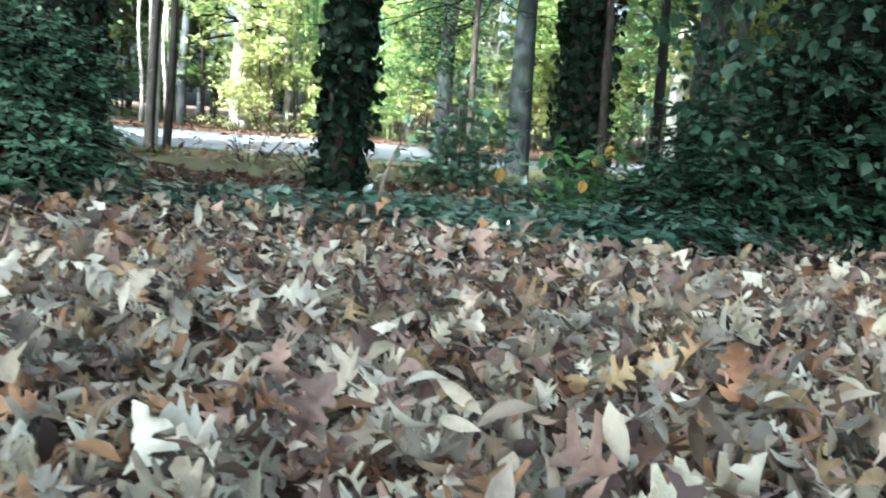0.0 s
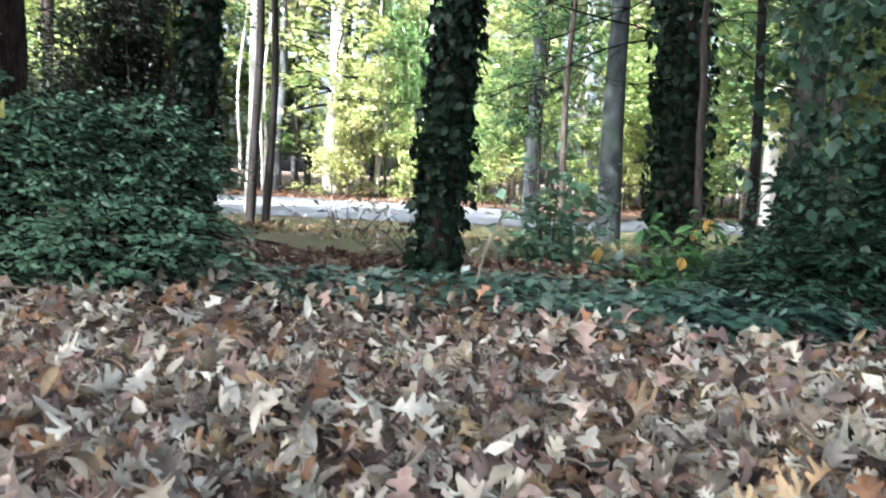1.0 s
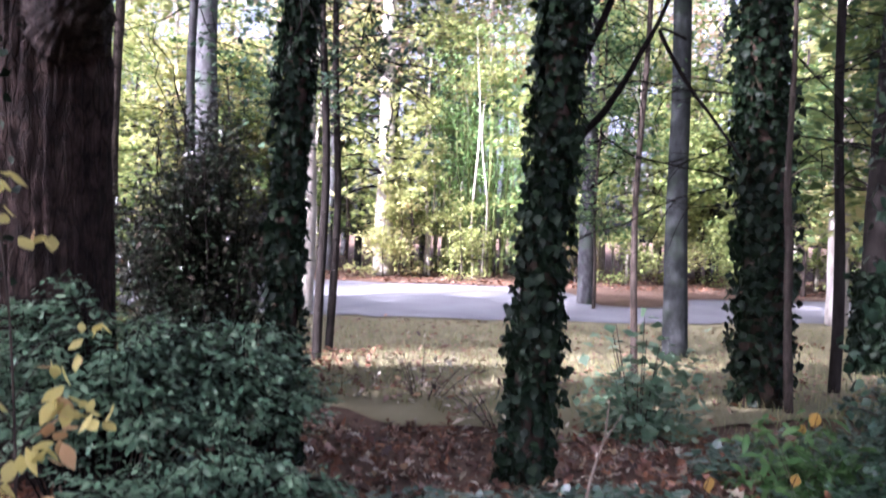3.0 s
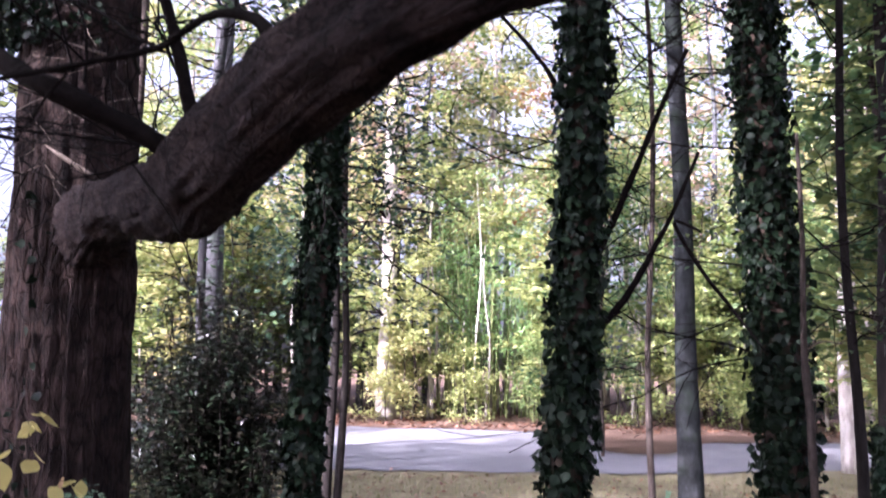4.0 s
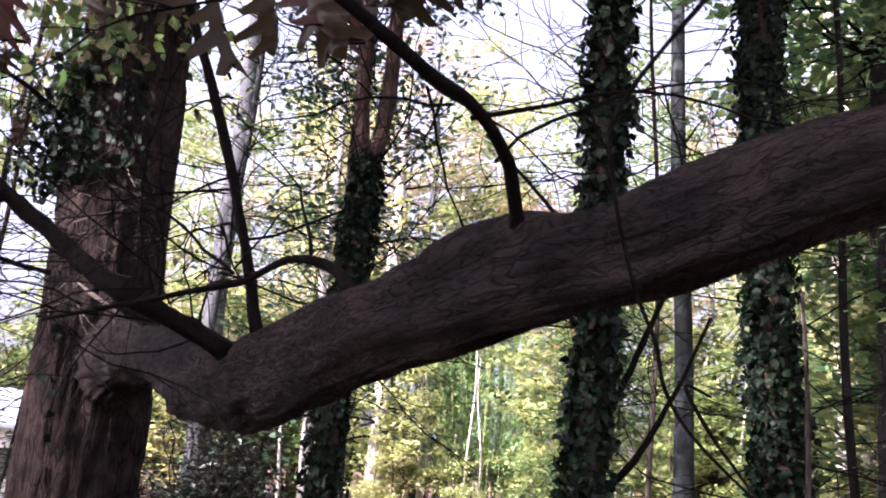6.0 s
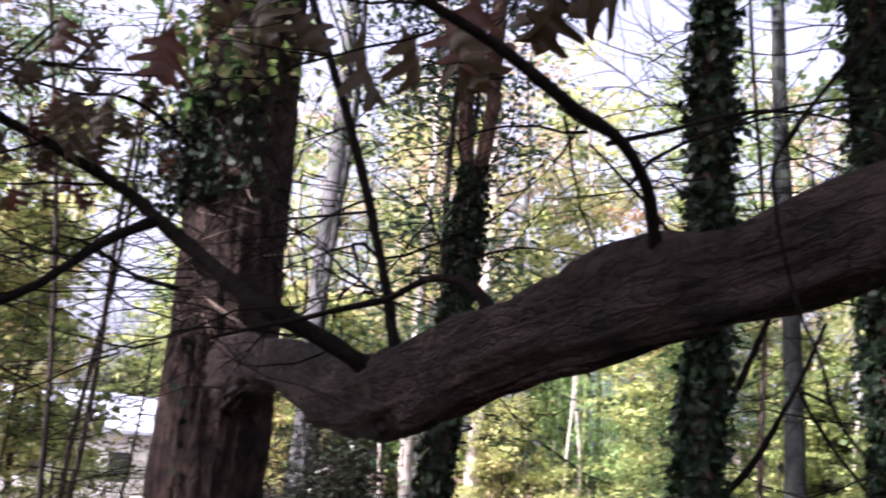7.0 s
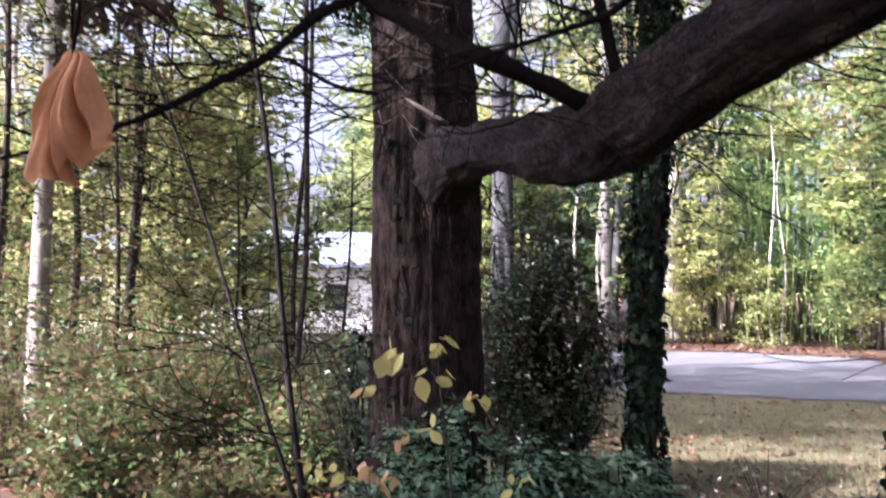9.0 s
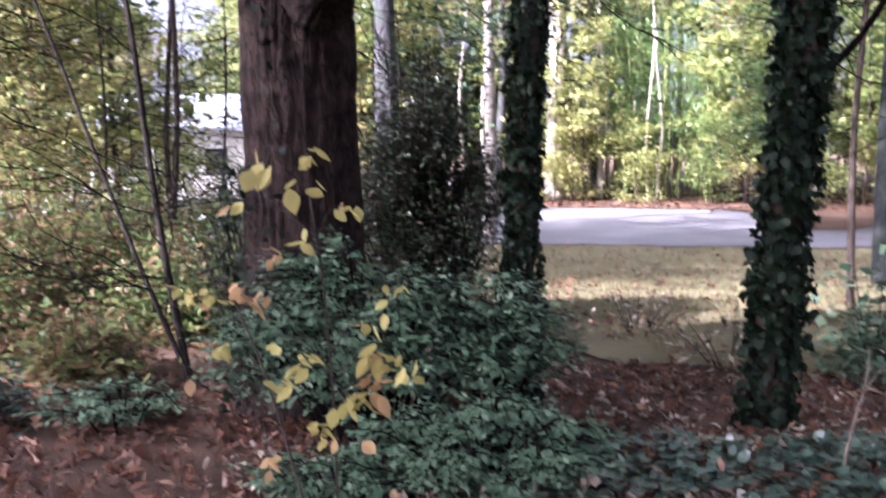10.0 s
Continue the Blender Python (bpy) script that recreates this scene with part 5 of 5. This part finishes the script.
YLEAF = leaf_shape([0.04, 0.24, 0.33, 0.30, 0.17, 0.01], 1, 0.08, 0.2)
YMESH = mesh_of("leaf", *YLEAF, M_YELLOW)
ys_tree = thing("yellow_sapling", -2.15, 3.1, 0, "young sapling with large pale yellow autumn leaves", "sapling")
M_PEACH = leaf_mat("peach_leaf", [(0.504, 0.288, 0.144), (0.462, 0.32, 0.156), (0.5208, 0.24, 0.108)], 0.4, 0.5, 0.3, 0.25)
PMESH = mesh_of("leaf", *YLEAF, M_PEACH)
YMAIN = [(-2.19, 2.9, -0.11), (-2.2, 2.9, 0.45), (-2.24, 2.91, 0.95), (-2.31, 2.93, 1.33)]
YSIDE = [(-2.3, 2.95, -0.1), (-2.5, 3.0, 0.45), (-2.66, 3.02, 0.8), (-2.8, 3.05, 0.95)]
sapling_stems(ys_tree, [YMAIN, YSIDE])
# compound leaves: where they hang, how many leaflets, how large, yellow or peach
SPRAYS = [(-2.47, 2.9, 1.36, 3, 0.10, 0), (-2.30, 2.92, 1.39, 4, 0.075, 0), (-2.27, 2.86, 1.28, 3, 0.085, 0), (-2.14, 2.88, 1.22, 3, 0.085, 0), (-2.58, 2.95, 1.22, 2, 0.085, 0), (-2.29, 2.9, 1.14, 1, 0.07, 0), (-2.25, 2.85, 1.08, 2, 0.095, 0),
          (-2.30, 2.86, 0.68, 5, 0.08, 0), (-2.36, 2.84, 0.6, 4, 0.08, 0), (-2.04, 2.88, 0.7, 5, 0.085, 0), (-1.92, 2.9, 0.67, 5, 0.07, 0), (-2.12, 2.84, 0.56, 4, 0.09, 0), (-2.0, 2.86, 0.6, 4, 0.085, 1), (-2.08, 2.95, 0.82, 4, 0.07, 0), (-2.0, 2.98, 0.92, 3, 0.06, 0),
          (-2.55, 3.0, 0.86, 4, 0.075, 1), (-2.65, 3.02, 0.88, 4, 0.07, 1), (-2.78, 3.02, 0.84, 3, 0.075, 0), (-2.92, 3.05, 0.85, 3, 0.075, 0), (-2.45, 2.95, 0.73, 2, 0.08, 0), (-2.9, 3.0, 0.52, 2, 0.07, 0), (-2.72, 3.0, 0.66, 3, 0.06, 0), (-2.5, 3.05, 1.02, 3, 0.06, 1), (-2.24, 2.85, 0.42, 4, 0.07, 0), (-2.42, 2.8, 0.3, 3, 0.07, 1), (-2.1, 2.8, 0.4, 2, 0.07, 1)]
for x, y, z, m, size, tone in SPRAYS:
    p = np.array((x, y, z))
    main = spline(YSIDE if x < -2.46 and z < 1.1 else YMAIN, 30)
    foot = main[np.argmin(np.abs(main[:, 2] - (z - 0.12)))]
    o = np.array(ys_tree.location)
    put("leaf_stalk", *tube(spline([foot - o, 0.5 * (foot + p) - o + np.array([0, 0, 0.04]), p - o], 7), [0.0028, 0.0014], 4, cap=False), M_STEM, ys_tree)
    m = m + (4 if z < 0.75 else 2) if m > 2 else m
    for k in range(m):
        ob = new("leaf", PMESH if tone or rng.random() < 0.08 else YMESH)
        ob.parent = ys_tree
        q = p - o + np.array([rng.normal(0, 0.03), rng.normal(0, 0.03), rng.normal(0, 0.022)])
        ob.matrix_basis = pose(*q, rng.normal(-42, 20), rng.normal(0, 24), 180 + (k - (m - 1) / 2) * 58 + rng.normal(0, 20)) @ Matrix.Scale(size * rng.uniform(0.65, 1.1), 4)
OMESH = mesh_of("leaf", *leaf_shape([0.05, 0.3, 0.36, 0.25, 0.02], 1, 0.06, 0.2), M_ORANGE)
weed = thing("orange_leaved_weed", 0.5, 4.9, 0, "weed with a few glowing orange and yellow leaves", "weed")
for (x, y, z), s in (((0.16, 4.35, 0.17), 0.085), ((0.88, 5.34, 0.30), 0.10), ((0.80, 5.3, 0.24), 0.08), ((0.62, 4.7, 0.12), 0.075)):
    ob = new("leaf", OMESH)
    ob.parent = weed
    ob.matrix_basis = pose(x - 0.5, y - 4.9, z + 0.04, -70, rng.uniform(-30, 30), rng.uniform(-40, 40)) @ Matrix.Scale(s, 4)
    put("stem", *tube(spline([(x - 0.5, y - 4.88, -0.1), (x - 0.52, y - 4.89, z * 0.6), (x - 0.5, y - 4.9, z + 0.04)], 6), [0.004, 0.002], 5, cap=False), M_STEM, weed)
fork = thing("forked_twig", -0.3, 4.5, 0, "pale forked dead twig beside the ivy trunk", "twig")
limb_part(fork, "twig", [(-0.44, 4.17, -0.2), (-0.36, 4.3, 0.18), (-0.30, 4.45, 0.33), (-0.28, 4.5, 0.5)], [0.008, 0.007, 0.004], M_TWIG, 6, 10)
limb_part(fork, "twig", [(-0.31, 4.42, 0.31), (-0.22, 4.45, 0.45)], [0.005, 0.003], M_TWIG, 6, 6)

# ---- woods beside the oak ----
for x, y, lx, h, r in ((-4.16, 4.75, -0.2, 7, 0.02), (-4.1, 4.7, -0.5, 4.2, 0.014), (-8.6, 5.5, 0.03, 8, 0.03), (-9.6, 8.2, 0.0, 11, 0.06), (-11.6, 9.0, -0.02, 9, 0.05), (-9.0, 11.0, 0.02, 9, 0.04), (-13.0, 11.5, 0.0, 10, 0.05), (-7.2, 8.6, 0.03, 8, 0.035)):
    slim_tree(x, y, (lx, 0.01), h, r, M_DARKBARK if x > -5 else M_STEM, ("slim dark understorey sapling with yellowing leaves" if math.atan2(-x - 0.85, y) > 0.74 else "slim dark understorey sapling with bare twigs"), "saplings beside the oak", 34, 0.085, M_UNDER if math.atan2(-x - 0.85, y) > 0.74 else None, low=0.12, reach=1.4)
for x, y, s in ((-5.6, 6.6, 0.5), (-6.6, 5.6, 0.55), (-7.4, 7.6, 0.7), (-4.9, 7.6, 0.6), (-8.6, 6.8, 0.7), (-6.0, 8.6, 0.7), (-9.5, 10, 0.8), (-7.6, 10.2, 0.7), (-4.9, 4.6, 0.35), (-6.9, 6.9, 0.8), (-8.0, 8.4, 0.9), (-5.3, 6.0, 0.5), (-6.2, 4.7, 0.4), (-7.6, 5.0, 0.6), (-5.6, 7.9, 0.8), (-10.5, 8.0, 1.0), (-9.3, 12.0, 1.0), (-6.8, 9.4, 0.8), (-11.5, 10.5, 1.2), (-10.4, 6.6, 1.0), (-8.8, 9.6, 1.0), (-7.4, 6.2, 0.7), (-12.5, 8.5, 1.2), (-7.9, 9.0, 0.6), (-6.7, 8.0, 0.5), (-8.3, 11.2, 0.7), (-14.5, 20.0, 1.4), (-16.5, 22.0, 1.5), (-13.0, 18.5, 1.2), (-18.5, 22.5, 1.6)):
    shrub("understorey_bush", x, y, s, s, (s * 2.6 if not 29 < math.degrees(math.atan2(-x - 0.85, y)) < 43 else s * 1.6), 2500, 0.075, M_UNDER, "thin sunlit understorey bush with yellowing leaves", shape=DIAMOND, stems=14, hollow=0.25, per=8, spread=0.16)
shrub("leafy_shrub", -4.9, 3.6, 0.5, 0.4, 0.35, 1200, 0.09, M_IVY_GROUND, "low ivy and weeds beside the litter", shape=SPRIG)

slim_tree(-9.6, 6.9, (0.01, 0.0), 11, 0.1, M_PALEBARK, "pale mottled trunk among the understorey", "", 20, 0.09, M_UNDER, "tree", low=0.3, reach=1.6)
for x, y in ((-10.0, 10.7), (-8.7, 11.9)):
    slim_tree(x, y, (0.02, 0.0), 4.2, 0.025, M_STEM, "young leafy tree before the white house", "", 24, 0.085, M_UNDER, low=0.08, reach=1.0)
for x, y, h in ((-8.4, 6.9, 8), (-10.6, 9.3, 9), (-11.4, 7.6, 10)):
    slim_tree(x, y, (0.02, 0.0), h, 0.022, M_STEM, "young leafy tree in the understorey", "saplings beside the oak", 60, 0.1, M_UNDER, low=0.22, reach=1.5)
slim_tree(-4.7, 9.5, (0.0, 0.0), 10, 0.05, M_GREY, "slim grey-green sapling with bare twigs", "", 60, 0.08, None, low=0.15, reach=1.9)
slim_tree(0.2, 9.6, (0.0, 0.0), 9, 0.03, M_STEM, "wispy bare sapling beside the ivy trunk", "", 60, 0.08, None, low=0.2, reach=1.8)
slim_tree(2.55, 6.3, (0.02, 0.0), 7, 0.03, M_DARKBARK, "slim young tree with yellow-green leaves", "", 44, 0.085, M_FARGREEN, low=0.36, reach=1.5)
slim_tree(4.6, 8.2, (0.0, 0.0), 9, 0.06, M_STEM, "slim young tree with yellow-green leaves", "", 44, 0.09, M_FARGREEN, low=0.3, reach=1.7)

# ---- white house beyond the woods ----
house = thing("house", -23.5, 28.5, -0.55, "white-sided house with a blue-grey roof beyond the woods", "house")
house.rotation_euler = (0, 0, radians(40))


def box(x0, x1, y0, y1, z0, z1):
    v = [(x, y, z) for x in (x0, x1) for y in (y0, y1) for z in (z0, z1)]
    return np.array(v, float), np.array([(0, 1, 3, 2), (4, 6, 7, 5), (0, 4, 5, 1), (2, 3, 7, 6), (0, 2, 6, 4), (1, 5, 7, 3)])


def plain(name, col, rough, var=0.12, scale=3.0):
    m, t, p, link = nodes_of(name)
    n = noise_node(t, scale, 6)
    link(mix_col(t, col, tuple(c * (1 - 2 * var) for c in col), n.outputs[0]), p.inputs["Base Color"])
    p.inputs["Roughness"].default_value = rough
    return m


M_SIDING = plain("white_siding", (0.8, 0.79, 0.76), 0.6)
M_ROOF = plain("blue_grey_roof", (0.22, 0.25, 0.31), 0.8)
M_DARK = plain("window_glass", (0.03, 0.035, 0.04), 0.08)
for k in range(15):
    put("siding_board", *box(-8.5, 4.5, -2.5 - 0.012 * (k % 2), 2.5, 0.3 + 0.18 * k, 0.3 + 0.18 * k + 0.172), M_SIDING, house, smooth=False)
put("foundation", *box(-8.45, 4.45, -2.45, 2.45, -0.2, 0.3), M_GREY, house, smooth=False)
v, f = join([(np.array([(-8.9, -3.0, 2.9), (4.9, -3.0, 2.9), (4.9, 0, 4.3), (-8.9, 0, 4.3), (-8.9, -3.0, 3.02), (4.9, -3.0, 3.02), (4.9, 0, 4.44), (-8.9, 0, 4.44)]) * np.array([1, s, 1]), np.array([(0, 1, 2, 3), (4, 7, 6, 5), (0, 4, 5, 1), (1, 5, 6, 2), (2, 6, 7, 3), (3, 7, 4, 0)])) for s in (1, -1)])
put("roof", v, f, M_ROOF, house, smooth=False)
for wx in (-6.4, -3.4, -0.4, 2.6):
    wf = put("window", *box(wx - 0.5, wx + 0.5, -2.56, -2.50, 1.1, 2.3), M_SIDING, house, smooth=False)
    put("pane", *box(wx - 0.42, wx + 0.42, -2.575, -2.562, 1.18, 2.22), M_DARK, wf, smooth=False)


# ---- the uppermost fallen leaves, one by one ----
rng = np.random.default_rng(105)
TOP = [mesh_of("leaf", *lobed_leaf(r, c, fd, tw, rl), m) for r, c, fd, tw, rl in ((BROAD_RIM, 0.3, 0.4, 0.6, 0.9), (BROAD_RIM, -0.25, 0.3, -1.0, 0.6), (BROAD_RED, 0.35, 0.4, 0.8, 0.4), (BROAD_RIM, 0.2, -0.6, 0.7, -0.6)) for m in (M_PALE, M_TAN)]
TOP += [mesh_of("leaf", *leaf_shape(OVAL_W, 1, 0.2, 0.7, 0.5), m) for m in (M_PALE, M_TAN)]
for k in range(285):
    y = 0.95 + 1.5 * rng.random() ** 0.8
    x = -0.2 + rng.uniform(-1, 1) * (0.62 * y + 0.15)
    ob = new("leaf", TOP[int(rng.choice(10, p=[0.13, 0.07, 0.13, 0.07, 0.13, 0.07, 0.13, 0.07, 0.08, 0.12]))])
    ob.parent = litter_ob
    mound = 0.03 * math.sin(x * 3.1 + 1) * math.sin(y * 2.7) + 0.015 * math.sin(x * 9) * math.sin(y * 8)
    ob.matrix_basis = pose(x, y, float(ground_z(x, y)) + mound + rng.uniform(0.075, 0.10), rng.normal(0, 26), rng.normal(0, 26), rng.uniform(0, 360)) @ Matrix.Scale(rng.uniform(0.06, 0.105), 4)
